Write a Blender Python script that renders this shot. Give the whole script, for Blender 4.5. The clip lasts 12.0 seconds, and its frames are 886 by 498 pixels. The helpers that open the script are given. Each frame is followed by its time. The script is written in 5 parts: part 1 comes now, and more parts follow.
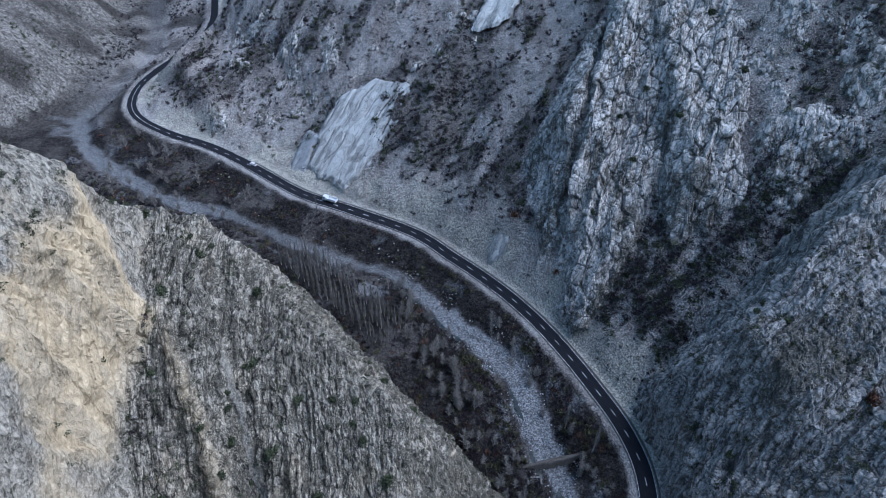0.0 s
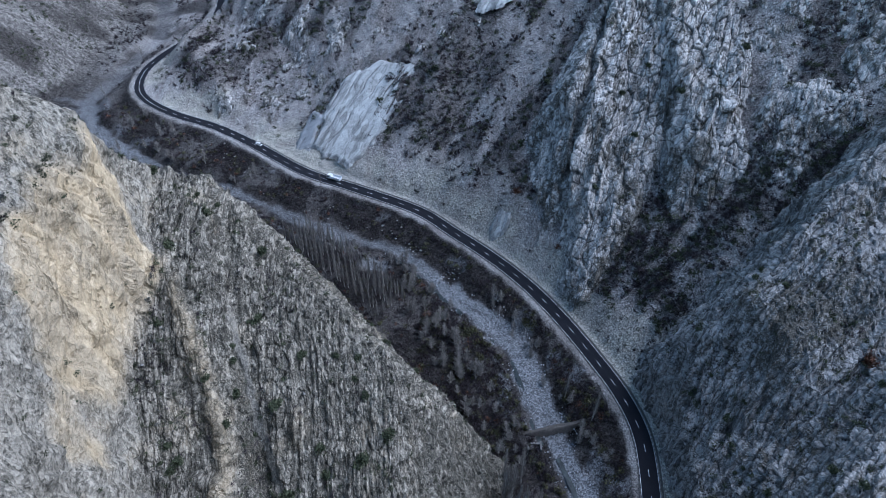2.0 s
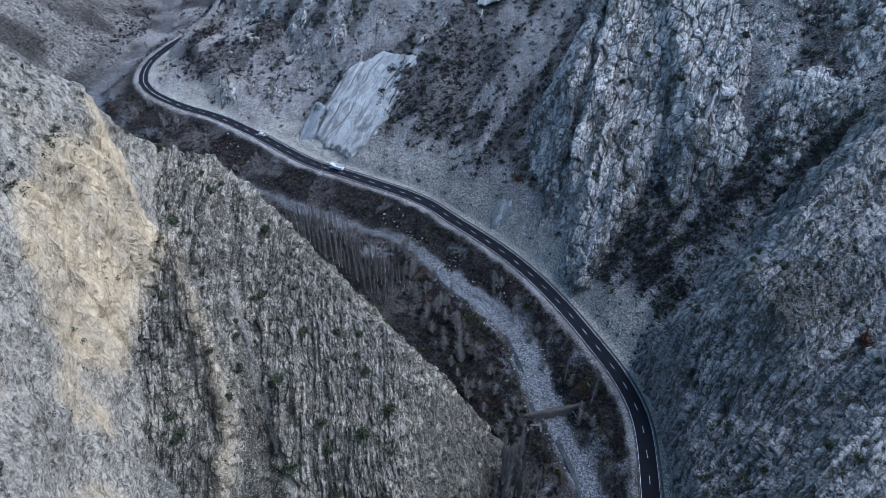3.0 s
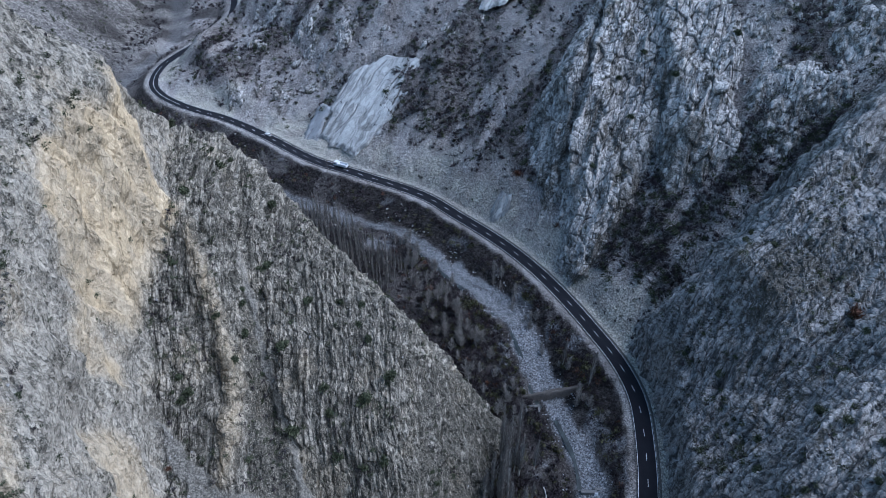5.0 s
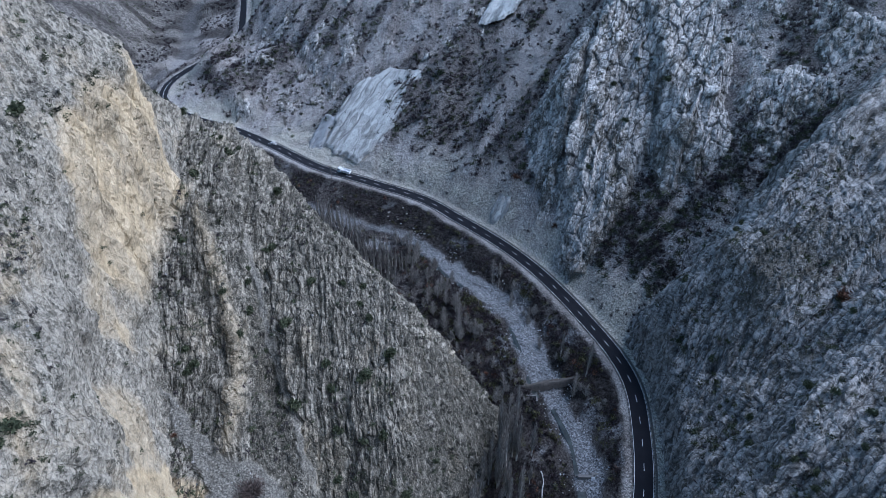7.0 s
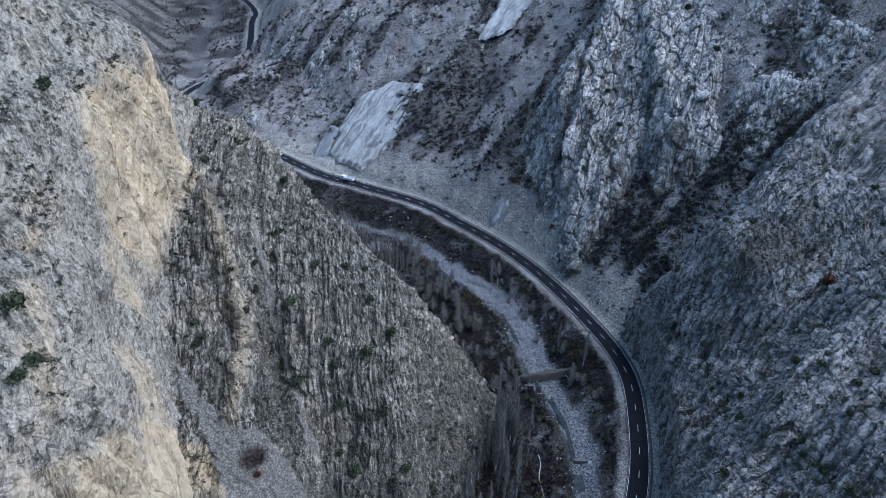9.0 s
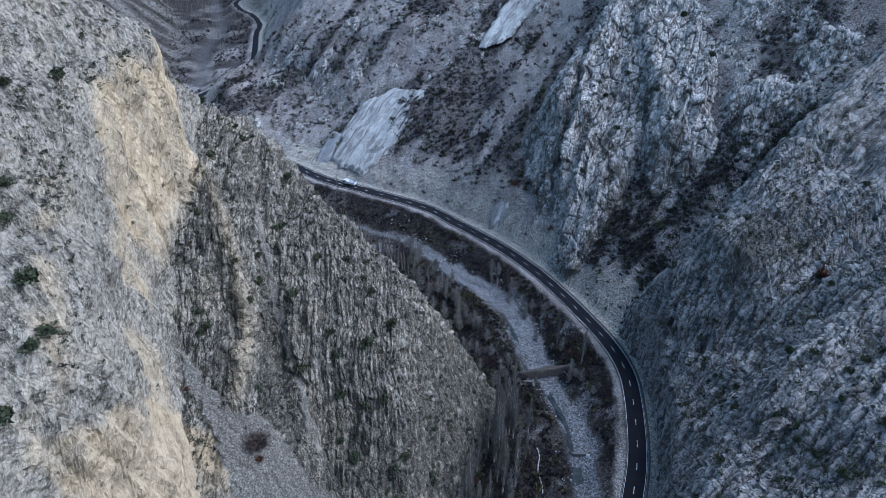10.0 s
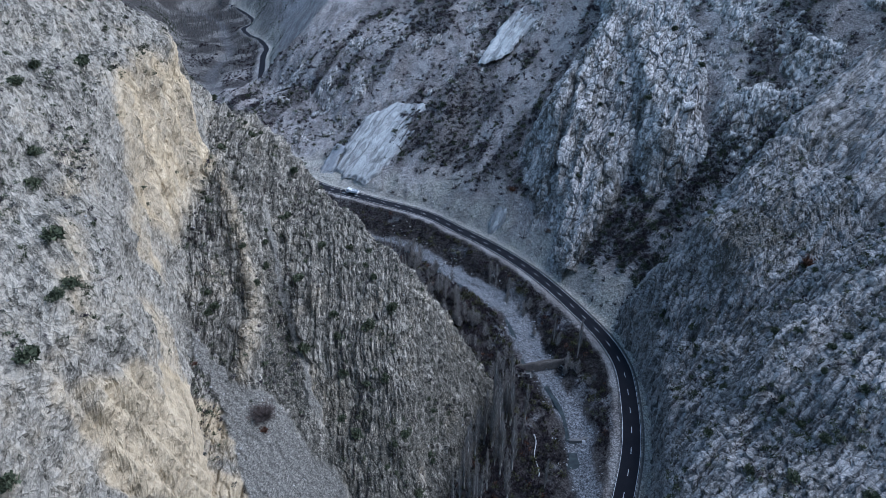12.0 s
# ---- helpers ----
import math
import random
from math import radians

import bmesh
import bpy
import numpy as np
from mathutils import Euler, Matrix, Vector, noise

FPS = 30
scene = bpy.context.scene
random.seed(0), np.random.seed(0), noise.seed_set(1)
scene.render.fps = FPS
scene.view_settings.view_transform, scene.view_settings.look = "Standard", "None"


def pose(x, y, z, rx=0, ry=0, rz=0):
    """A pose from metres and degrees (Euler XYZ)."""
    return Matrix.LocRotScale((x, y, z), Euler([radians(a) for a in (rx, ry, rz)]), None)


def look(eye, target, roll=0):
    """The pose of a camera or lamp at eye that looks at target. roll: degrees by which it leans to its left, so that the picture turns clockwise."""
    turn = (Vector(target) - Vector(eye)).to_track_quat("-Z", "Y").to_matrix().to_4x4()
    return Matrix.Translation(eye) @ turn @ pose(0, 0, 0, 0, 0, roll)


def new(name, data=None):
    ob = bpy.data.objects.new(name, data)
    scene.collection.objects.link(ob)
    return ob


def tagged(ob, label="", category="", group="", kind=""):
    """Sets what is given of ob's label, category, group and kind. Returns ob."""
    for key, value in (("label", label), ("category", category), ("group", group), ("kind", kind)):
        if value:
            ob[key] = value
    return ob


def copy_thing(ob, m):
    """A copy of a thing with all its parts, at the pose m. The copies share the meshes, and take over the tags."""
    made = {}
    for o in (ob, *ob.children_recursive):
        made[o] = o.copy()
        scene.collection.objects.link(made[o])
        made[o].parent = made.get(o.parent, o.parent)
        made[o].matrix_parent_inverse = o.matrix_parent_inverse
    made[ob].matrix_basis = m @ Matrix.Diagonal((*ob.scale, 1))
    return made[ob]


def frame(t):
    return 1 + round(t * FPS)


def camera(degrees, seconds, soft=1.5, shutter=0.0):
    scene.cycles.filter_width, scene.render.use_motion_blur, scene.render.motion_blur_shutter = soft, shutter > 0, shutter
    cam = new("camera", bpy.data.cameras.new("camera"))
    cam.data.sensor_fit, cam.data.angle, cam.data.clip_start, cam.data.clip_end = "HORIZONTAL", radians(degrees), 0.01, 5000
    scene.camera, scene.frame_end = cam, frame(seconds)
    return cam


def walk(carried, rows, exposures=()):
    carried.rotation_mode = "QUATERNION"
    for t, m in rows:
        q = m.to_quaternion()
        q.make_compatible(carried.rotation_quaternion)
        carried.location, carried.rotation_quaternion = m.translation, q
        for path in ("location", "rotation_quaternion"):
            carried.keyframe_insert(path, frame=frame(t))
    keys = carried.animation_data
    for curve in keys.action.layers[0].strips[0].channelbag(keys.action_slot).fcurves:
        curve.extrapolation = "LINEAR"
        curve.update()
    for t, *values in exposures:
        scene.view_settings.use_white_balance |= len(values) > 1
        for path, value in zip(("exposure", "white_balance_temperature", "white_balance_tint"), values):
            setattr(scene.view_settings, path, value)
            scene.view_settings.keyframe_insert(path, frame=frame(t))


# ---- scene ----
cam = camera(71.5, 12.0, soft=0.5)
METRES, EYE, TILT, LEAN, TURN = 86.0, 195.0, -42.0, 0.0, 0.0
SKY, SUN, EXPOSURE, KELVIN = 0.15, 2.6, 1.20, 4760
ROWS = [
    (0.0, 0.0, 0.0, 0.0, 0.0, 0.0, -0.0),
    (0.5, 0.0012, -0.0047, -0.0299, 0.08, 0.01, -0.11),
    (1.0, 0.0016, -0.0109, -0.0606, 0.14, 0.03, -0.2),
    (1.5, 0.0019, -0.0194, -0.0961, 0.2, 0.05, -0.31),
    (2.0, 0.0067, -0.0301, -0.1292, 0.37, 0.04, -0.4),
    (2.5, 0.0096, -0.0421, -0.1672, 0.49, 0.04, -0.53),
    (3.0, 0.011, -0.0546, -0.2032, 0.54, 0.19, -0.61),
    (3.5, 0.0131, -0.0693, -0.2441, 0.57, 0.55, -0.64),
    (5.5, 0.026, -0.1314, -0.4047, 0.86, 2.97, -0.9),
    (6.0, 0.0296, -0.1463, -0.4439, 0.89, 3.64, -0.93),
    (6.5, 0.0332, -0.1625, -0.4865, 0.95, 4.38, -0.98),
    (7.0, 0.0369, -0.1777, -0.526, 1.0, 5.06, -1.01),
    (9.0, 0.0522, -0.2412, -0.694, 1.2, 7.9, -1.13),
    (9.5, 0.0559, -0.2562, -0.7333, 1.24, 8.57, -1.15),
    (10.0, 0.0596, -0.2723, -0.7753, 1.32, 9.29, -1.23),
    (10.5, 0.0651, -0.2877, -0.8139, 1.4, 9.94, -1.27),
    (11.0, 0.0687, -0.3036, -0.8553, 1.45, 10.66, -1.31),
    (11.5, 0.0726, -0.3189, -0.8942, 1.5, 11.31, -1.35),
    (12.0, 0.0755, -0.3354, -0.9372, 1.49, 12.02, -1.35),
]
walk(cam, [(t, pose(0, 0, EYE, TILT, LEAN, TURN) @ pose(METRES * x, METRES * y, METRES * z, 90 + pitch, roll, yaw)) for t, x, y, z, yaw, pitch, roll in ROWS],
     [(0.0, EXPOSURE, KELVIN, 15), (12.0, EXPOSURE, KELVIN, 15)])

# ---- world, sun, exposure ----
world = bpy.data.worlds.new("world")
scene.world = world
world.use_nodes = True
wn = world.node_tree.nodes
sky = wn.new("ShaderNodeTexSky")
sky.sky_type = 'NISHITA'
sky.sun_disc = False
sky.sun_elevation = radians(8)
sky.sun_rotation = radians(70)
sky.air_density, sky.dust_density, sky.ozone_density = 1.2, 1.2, 1.0
wn["Background"].inputs["Strength"].default_value = SKY
world.node_tree.links.new(sky.outputs[0], wn["Background"].inputs["Color"])
sun_lamp = new("sun", bpy.data.lights.new("sun", "SUN"))
sun_lamp.data.energy, sun_lamp.data.angle, sun_lamp.data.color = SUN, radians(60), (1.0, 0.90, 0.775)
sun_lamp.matrix_world = look((0, 0, 0), (-0.69, -0.12, -0.71))


# ---- noise ----
HASH = np.random.RandomState(7).permutation(4096).astype(np.int64)


def lattice(i, j, k):
    return HASH[(HASH[(HASH[i & 4095] + j) & 4095] + k) & 4095] / 2047.5 - 1.0


def value_noise(x, y, z=0.0):
    """Smooth value noise in -1..1, for arrays."""
    x, y, z = np.broadcast_arrays(np.asarray(x, float), np.asarray(y, float), np.asarray(z, float))
    fx, fy, fz = np.floor(x), np.floor(y), np.floor(z)
    i, j, k = fx.astype(np.int64), fy.astype(np.int64), fz.astype(np.int64)
    u, v, w = x - fx, y - fy, z - fz
    u, v, w = (q * q * q * (q * (q * 6 - 15) + 10) for q in (u, v, w))
    out = 0.0
    for a in (0, 1):
        for b in (0, 1):
            for c in (0, 1):
                out = out + lattice(i + a, j + b, k + c) * (u if a else 1 - u) * (v if b else 1 - v) * (w if c else 1 - w)
    return out


def fbm(x, y, z=0.0, octaves=4, gain=0.5):
    total, amp = 0.0, 1.0
    for o in range(octaves):
        f = 2.03 ** o
        total = total + amp * value_noise(x * f + 17.3 * o, y * f - 9.1 * o, z * f + 4.7 * o)
        amp *= gain
    return total


def ridged(x, y, z=0.0, octaves=3):
    total, amp = 0.0, 1.0
    for o in range(octaves):
        f = 2.1 ** o
        total = total + amp * (1 - 2 * np.abs(value_noise(x * f + 31 * o, y * f, z * f - 11 * o)))
        amp *= 0.5
    return total


def facets(x, y, z, seed=0):
    """Broken blocks: for each place its block's own number in -1..1, its distance from the block's edge, and the tilt of the block's face."""
    x, y, z = np.broadcast_arrays(np.asarray(x, float), np.asarray(y, float), np.asarray(z, float))
    i, j, k = (np.floor(q).astype(np.int64) for q in (x, y, z))
    first, second = np.full(x.shape, 1e9), np.full(x.shape, 1e9)
    own, tilt = np.zeros(x.shape), np.zeros(x.shape)
    for a in (-1, 0, 1):
        for b in (-1, 0, 1):
            for c in (-1, 0, 1):
                p, q, r = i + a + 57 * seed, j + b, k + c
                u, v, w = lattice(p, q, r), lattice(q + 91, r, p), lattice(r + 47, p, q)
                dx, dy, dz = x - i - a - 0.5 - 0.42 * u, y - j - b - 0.5 - 0.42 * v, z - k - c - 0.5 - 0.42 * w
                d = np.sqrt(dx * dx + dy * dy + dz * dz)
                near = d < first
                second = np.where(near, first, np.minimum(second, d))
                first = np.where(near, d, first)
                own = np.where(near, lattice(p + 13, r, q), own)
                tilt = np.where(near, v * dx + w * dy + u * dz, tilt)
    return own, second - first, tilt


def saw(q):
    """A stepped profile: rises slowly and drops sharply, like broken beds."""
    f = q - np.floor(q)
    return np.where(f < 0.82, f / 0.82, (1 - f) / 0.18)


def smin(k, *a):
    a = np.array(np.broadcast_arrays(*a))
    m = a.min(0)
    return m - k * np.log(np.exp(-(a - m) / k).sum(0))


def smax(k, *a):
    return -smin(k, *[-np.asarray(q) for q in a])


def step(a, b, x):
    q = np.clip((x - a) / (b - a), 0, 1)
    return q * q * (3 - 2 * q)


# ---- the plan: road, river, slopes ----
def smooth_line(points, every=3.0):
    """A Catmull-Rom line through the points, at even steps."""
    p = np.array(points, float)
    p = np.vstack([2 * p[0] - p[1], p, 2 * p[-1] - p[-2]])
    out = []
    for a, b, c, d in zip(p, p[1:], p[2:], p[3:]):
        for t in np.arange(0, 1, 0.05):
            out.append(0.5 * (2 * b + (c - a) * t + (2 * a - 5 * b + 4 * c - d) * t * t + (3 * b - a - 3 * c + d) * t ** 3))
    out = np.array(out)
    s = np.concatenate([[0], np.cumsum(np.hypot(*np.diff(out, axis=0).T))])
    q = np.arange(0, s[-1], every)
    return np.stack([np.interp(q, s, out[:, 0]), np.interp(q, s, out[:, 1])], 1)


ROAD = smooth_line([(-30, -90), (0, -45), (28, -8), (44, 20), (56.2, 49.1), (62.8, 69), (66.6, 92), (67, 107), (63.3, 122), (56.2, 138), (47.9, 154.3),
                    (38.6, 169.7), (27.8, 184), (16, 196.7), (4.2, 208), (-14.1, 224.8), (-46.4, 242), (-74.2, 256), (-106.2, 280.8),
                    (-132.9, 299), (-159.6, 312), (-181.8, 327.6), (-193.7, 344.3), (-198, 367), (-194, 390), (-184, 420), (-178, 465),
                    (-190, 520), (-206, 580), (-214, 620), (-236, 667), (-256, 692), (-276, 734), (-275, 772), (-300, 830), (-360, 930)])
RIVER = smooth_line([(-20, -80), (15, -40), (38, 0), (45, 30), (46, 61), (46, 83), (39.5, 104), (35.5, 116), (33, 131), (27.5, 147), (16, 162), (4, 174),
                     (-16, 197), (-38, 208), (-70, 222), (-105, 243), (-145, 258), (-170, 275), (-192, 290), (-212, 312), (-224, 335),
                     (-221, 360), (-216, 400), (-213, 430), (-222, 470), (-237, 510), (-248, 550), (-252, 590), (-262, 640), (-290, 700),
                     (-330, 800), (-400, 900)])


def along(line, x, y):
    """Signed distance from the line (right of its way is plus) and the length along it."""
    x, y = np.asarray(x, float), np.asarray(y, float)
    px, py = x.ravel(), y.ravel()
    a, e = line[:-1], np.diff(line, axis=0)
    n = np.hypot(*e.T)
    run = np.concatenate([[0], np.cumsum(n)])
    side, at = np.zeros(px.shape), np.zeros(px.shape)
    # places are taken by squares of the plan, each with the stretch of line that may be nearest to it
    cell = np.clip(np.floor(px / 40), -11, 8).astype(np.int64) * 100 + np.clip(np.floor(py / 40), -4, 24).astype(np.int64)
    order = np.argsort(cell, kind="stable")
    cuts = np.flatnonzero(np.diff(cell[order])) + 1
    for group in np.split(order, cuts):
        if not len(group):
            continue
        gx, gy = px[group], py[group]
        mx, my = gx.mean(), gy.mean()
        far = np.hypot(gx - mx, gy - my).max()
        reach = np.hypot(a[:, 0] - mx, a[:, 1] - my)
        best = np.full(gx.shape, 1e18)
        s, l = np.zeros(gx.shape), np.zeros(gx.shape)
        for i in np.flatnonzero(reach <= reach.min() + 2 * far + 2 * n.max()):
            t = np.clip(((gx - a[i, 0]) * e[i, 0] + (gy - a[i, 1]) * e[i, 1]) / (n[i] * n[i]), 0, 1)
            dx, dy = gx - a[i, 0] - t * e[i, 0], gy - a[i, 1] - t * e[i, 1]
            q = dx * dx + dy * dy
            near = q < best
            best = np.where(near, q, best)
            s = np.where(near, np.sign(e[i, 1] * dx - e[i, 0] * dy), s)
            l = np.where(near, run[i] + t * n[i], l)
        side[group], at[group] = np.sqrt(best) * s, l
    return side.reshape(x.shape), at.reshape(x.shape)


def bed_half(x, y):
    """Half the width of the open gravel bed: broad below the bend, a narrow channel in the brush above it."""
    return np.interp(y, [40, 80, 150, 178, 200, 330], [3.6, 4.6, 7.0, 5.0, 2.6, 5.5])


def road_z(y):
    return 1.5 + 0.016 * (np.clip(y, -100, 420) - 115)


def river_z(y):
    return -4.2 + 0.013 * (np.clip(y, -100, 420) - 115)


def plane(z, gx, gy, x0, y0, x, y):
    return z + gx * (x - x0) + gy * (y - y0)


def ground_height(x, y, ways=None):
    """The valley floor, the road's bench, the hillsides and the far slopes. ways: the distances from road and river, where they are known."""
    (d, s), (r, rs) = ways or (along(ROAD, x, y), along(RIVER, x, y))
    zr, zw = road_z(y), river_z(y)
    # valley floor with the gravel bed sunk into it
    bed = 7.5 + 2.0 * value_noise(rs / 22.0, 3.3)
    floor = zw + 2.6 * step(bed - 2, bed + 5, np.abs(r)) + 0.03 * np.maximum(np.abs(r) - 12, 0)
    floor = floor + 1.0 * fbm(x / 14, y / 14, 1.0, 3) * step(bed, bed + 8, np.abs(r))
    floor = floor - 0.5 * np.exp(-((r - 2.5 * np.sin(rs / 17)) / 1.6) ** 2)
    bank = zr - 0.12 - 0.62 * np.maximum(-d - 6.2, 0)
    low = smax(0.8, floor, np.where(d < 0, bank, -50))
    # the slopes above the road
    lumps = 3.2 * fbm(x / 46, y / 46, 5.0, 3)
    rill = 1.4 * value_noise((x * 0.86 - y * 0.5) / 11, (x * 0.5 + y * 0.86) / 90, 2.0) + 0.7 * value_noise((x * 0.86 - y * 0.5) / 4.5, (x * 0.5 + y * 0.86) / 60, 8.0)
    bare = 1 - np.exp(-((x + 46) / 24) ** 2 - ((y - 285) / 28) ** 2) - np.exp(-((x + 75) / 10) ** 2 - ((y - 283) / 14) ** 2) - np.exp(-((x - 37) / 20) ** 2 - ((y - 345) / 22) ** 2)
    hill = plane(19, 0.361, 0.42, 0, 240, x, y) + (lumps + rill) * np.maximum(bare, 0)
    ravine = (x - 8) * 0.97 - (y - 260) * 0.22
    hill = hill - 5.0 * np.exp(-(ravine / 12) ** 2) * step(225, 260, y)
    hill = hill + 9.0 * np.exp(-(((x + 140) * 0.83 + (y - 330) * 0.55) / 13) ** 2) * step(290, 330, y)
    hill = hill - 10.0 * np.exp(-(((x + 100) * 0.83 + (y - 337) * 0.55) / 15) ** 2) * step(290, 330, y)
    gully = plane(36, 0.61, 0.42, 100, 164, x, y) + 0.7 * lumps + 0.8 * rill - 3.5 * np.exp(-((x - 95) / 26) ** 2 - ((y - 222) / 30) ** 2)
    slope = smax(3.0, hill, gully)
    slope = smin(6.0, slope, 210 + 0.18 * (slope - 210))
    cut = zr - 0.1 + 1.15 * np.maximum(d - 6.3, 0)
    fan = zr - 0.1 + 0.36 * np.maximum(d - 6.8, 0) + 0.25 * lumps * step(8, 20, d)
    east = np.maximum(smin(1.5, slope, cut), fan)
    z = np.where(d > 5.6, np.maximum(east, -3), low)
    z = np.where((d > -6.2) & (d <= 5.6), zr - 0.12, z)
    # the far side of the upper valley
    foot = np.interp(y, [150, 250, 300, 350, 470, 520, 560, 620, 730, 850], [-330, -285, -255, -238, -242, -264, -278, -302, -352, -420])
    far = 0.8 * (foot - x) + 6 * fbm(x / 60, y / 60, 9.0, 3) * step(0, 30, foot - x) + 2 * ridged(y / 25, x / 80, 1.0, 2) * step(4, 30, foot - x)
    far = smin(8.0, far, 190 + 0.15 * (far - 190))
    z = np.maximum(z, far)
    back = 0.42 * (y - 900) + 14 * fbm(x / 160, y / 160, 3.0, 3)
    back = smin(8.0, back, 230 + 0.02 * back)
    return np.maximum(z, back)


def drift_share(x, y):
    """How thick the brush stands on the slopes, 0 to 1."""
    u, v = (x * 0.86 - y * 0.5), (x * 0.5 + y * 0.86)
    patch = fbm(u / 13, v / 40, 3.0, 3) + 0.35 * fbm(x / 60, y / 60, 8.0, 2)
    ravine = np.exp(-(((x - 8) * 0.97 - (y - 260) * 0.22) / 16) ** 2)
    by_crag = np.exp(-((x - 24 - 0.75 * (y - 232)) / 7) ** 2) * step(215, 232, y)
    hill = 0.17 + 0.83 * step(0.05, 0.5, patch + 0.45 * ravine + 0.8 * by_crag)
    across, up = -0.6 * x + 0.8 * y, 0.8 * x + 0.6 * y
    bands = fbm(across / 5.5, up / 26, 2.0, 3) + 0.9 * np.exp(-((across - 52) / 5) ** 2) - 0.5 * np.exp(-((across - 63 - 0.05 * (up - 170)) / 3.5) ** 2) + 0.2 + 0.3 * np.exp(-((x - 84) / 9) ** 2 - ((y - 190) / 13) ** 2)
    gully = 0.20 + 0.50 * step(-0.1, 0.5, bands) + 0.30 * np.exp(-((across - 50) / 5) ** 2)
    return np.where((x > 58) & (y < 205), gully, hill)


def wall_line(y):
    return np.interp(y, [-160, -60, 2, 18, 31, 42, 60, 76, 90, 103, 113, 124, 170], [-84, -68, -62, -57.5, -63.5, -70.3, -74, -76.5, -74, -72, -76.5, -76, -84])


def rib_line(y):
    return np.interp(y, [40, 48, 57, 71, 81, 110], [-50.8, -51.4, -51.3, -54, -58.8, -74])


def west_parts(x, y):
    """The pale wall with the scar, and the bedded spur that runs out from it."""
    lead = wall_line(y) - x
    face = 85 + 6.5 * (lead + 0.9 * value_noise(y / 9, 4.0) + 0.5 * value_noise(y / 3.1, 8.0))
    top = plane(115, -0.86, 0.18, -80, 70, x, y) + 2.5 * fbm(x / 18, y / 18, 3.0, 3)
    north = plane(128.5, -0.31, -2.03, -83, 108, x, y) + 2 * fbm(x / 9, y / 9, 5.0, 2)
    wall = smin(2.0, face, top, north, 138 + 0.1 * (-x - 90) + 4 * fbm(x / 40, y / 40, 2.0, 2))
    s = plane(43.5, -0.13, 0.735, -28, 72, x, y) + 0.62 * np.maximum(-47 - x, 0) * step(50, 64, y)
    t = plane(59.5, -0.36, 0.2, -33, 100, x, y) + 10 * step(-48, -66, x)
    nose = plane(43.5, -1.7, 0.58, -6, 91, x, y) - 0.4 * np.maximum(y - 91, 0)
    back = plane(57, -1.6, -1.38, -33, 116, x, y)
    spur = smin(2.0, s, t, nose, back, 83 - 1.6 * (y - 136))
    chute = smin(1.5, plane(36.5, -1.1, 0.36, -43, 37, x, y) - 1.2 * np.maximum(y - 58, 0), plane(46, -0.35, 0.3, -58, 52, x, y) - 1.2 * np.maximum(y - 62, 0), nose - 4)
    rib = 3.2 * np.exp(-((x - rib_line(y)) / 2.3) ** 2) * step(44, 48, y) * step(105, 85, y)
    dip = -2.5 * np.exp(-((x + 0.30 * (y - 60) + 43) / 3.0) ** 2) * step(35, 50, y)
    return wall, spur + rib + dip, chute + rib + 0.6 * dip


def west_height(x, y):
    return smax(1.6, *west_parts(x, y))


def chute_share(x, y):
    """One where loose scree fills the gully under the wall."""
    wall, spur, chute = west_parts(x, y)
    ragged = 1.6 * fbm(x / 3.5, y / 3.5, 2.0, 3)
    upper = np.interp(x, [-67, -60.6, -52, -42, -34, -19, 0], [57, 51.5, 45.5, 45.5, 39, 33.7, 28])
    lower = np.interp(x, [-67, -64, -52.5, -48, -43, -38], [55, 48.5, 36, 28.5, 20, 5])
    inside = step(1.0, -1.0, y - upper + ragged) * step(-1.0, 1.0, y - lower + ragged)
    middle = np.interp(y, [45, 50.5, 57, 66, 70, 80, 95, 104], [-31, -33.5, -37, -40.4, -43.7, -48.2, -54.2, -58])
    runnel = step(1.5, 0.6, np.abs(x - middle + 0.5 * ragged)) * step(44, 52, y) * step(104, 92, y)
    return np.maximum(0.9 * runnel, inside * step(-3.0, 0.0, chute - np.maximum(wall, spur) + 0.8 * fbm(x / 4, y / 4, 6.0, 2)))


def crag_height(x, y):
    """The blocky crag above the bend, and the buttress beside it over the gully."""
    d, s = along(ROAD, x, y)
    front = smin(2.0, plane(31, 0.30, 1.6, 52, 195, x, y), plane(37, 0.43, 0.86, 52, 195, x, y))
    foot = smin(1.5, plane(13, 0.5, 0.75, 50, 168, x, y), 11 + 3.0 * (x - 48.0))
    front = smax(1.5, front, foot)
    top = plane(57, -0.06, 0.60, 70, 215, x, y)
    side = smin(2.0, plane(23, 2.0, 0.72, 41, 208, x, y), plane(57, 1.69, -0.47, 50, 245, x, y), road_z(y) + 5.0 * (d - 5.8))
    cleft = -7.5 * np.exp(-((x - 46 - 0.32 * (y - 190)) / 1.7) ** 2) * step(178, 190, y)
    slope_side = 38 + 0.5 * (y - 184.6) - 1.6 * (0.75 * (x - 67) - 0.66 * (y - 184.6) + 2.0 * value_noise(y / 9, 5.0))
    crag = smin(2.5, front, top, side, slope_side) + cleft
    buttress = smin(2.0, plane(38, 0.25, 1.75, 94, 180, x, y), plane(61, 0.10, 0.42, 100, 193, x, y), plane(42, 2.6, 0.5, 91, 190, x, y), plane(62, -0.9, 0.75, 112, 193, x, y))
    return smax(1.5, crag, buttress) + 2.2 * fbm(x / 15, y / 15, 6.0, 3)


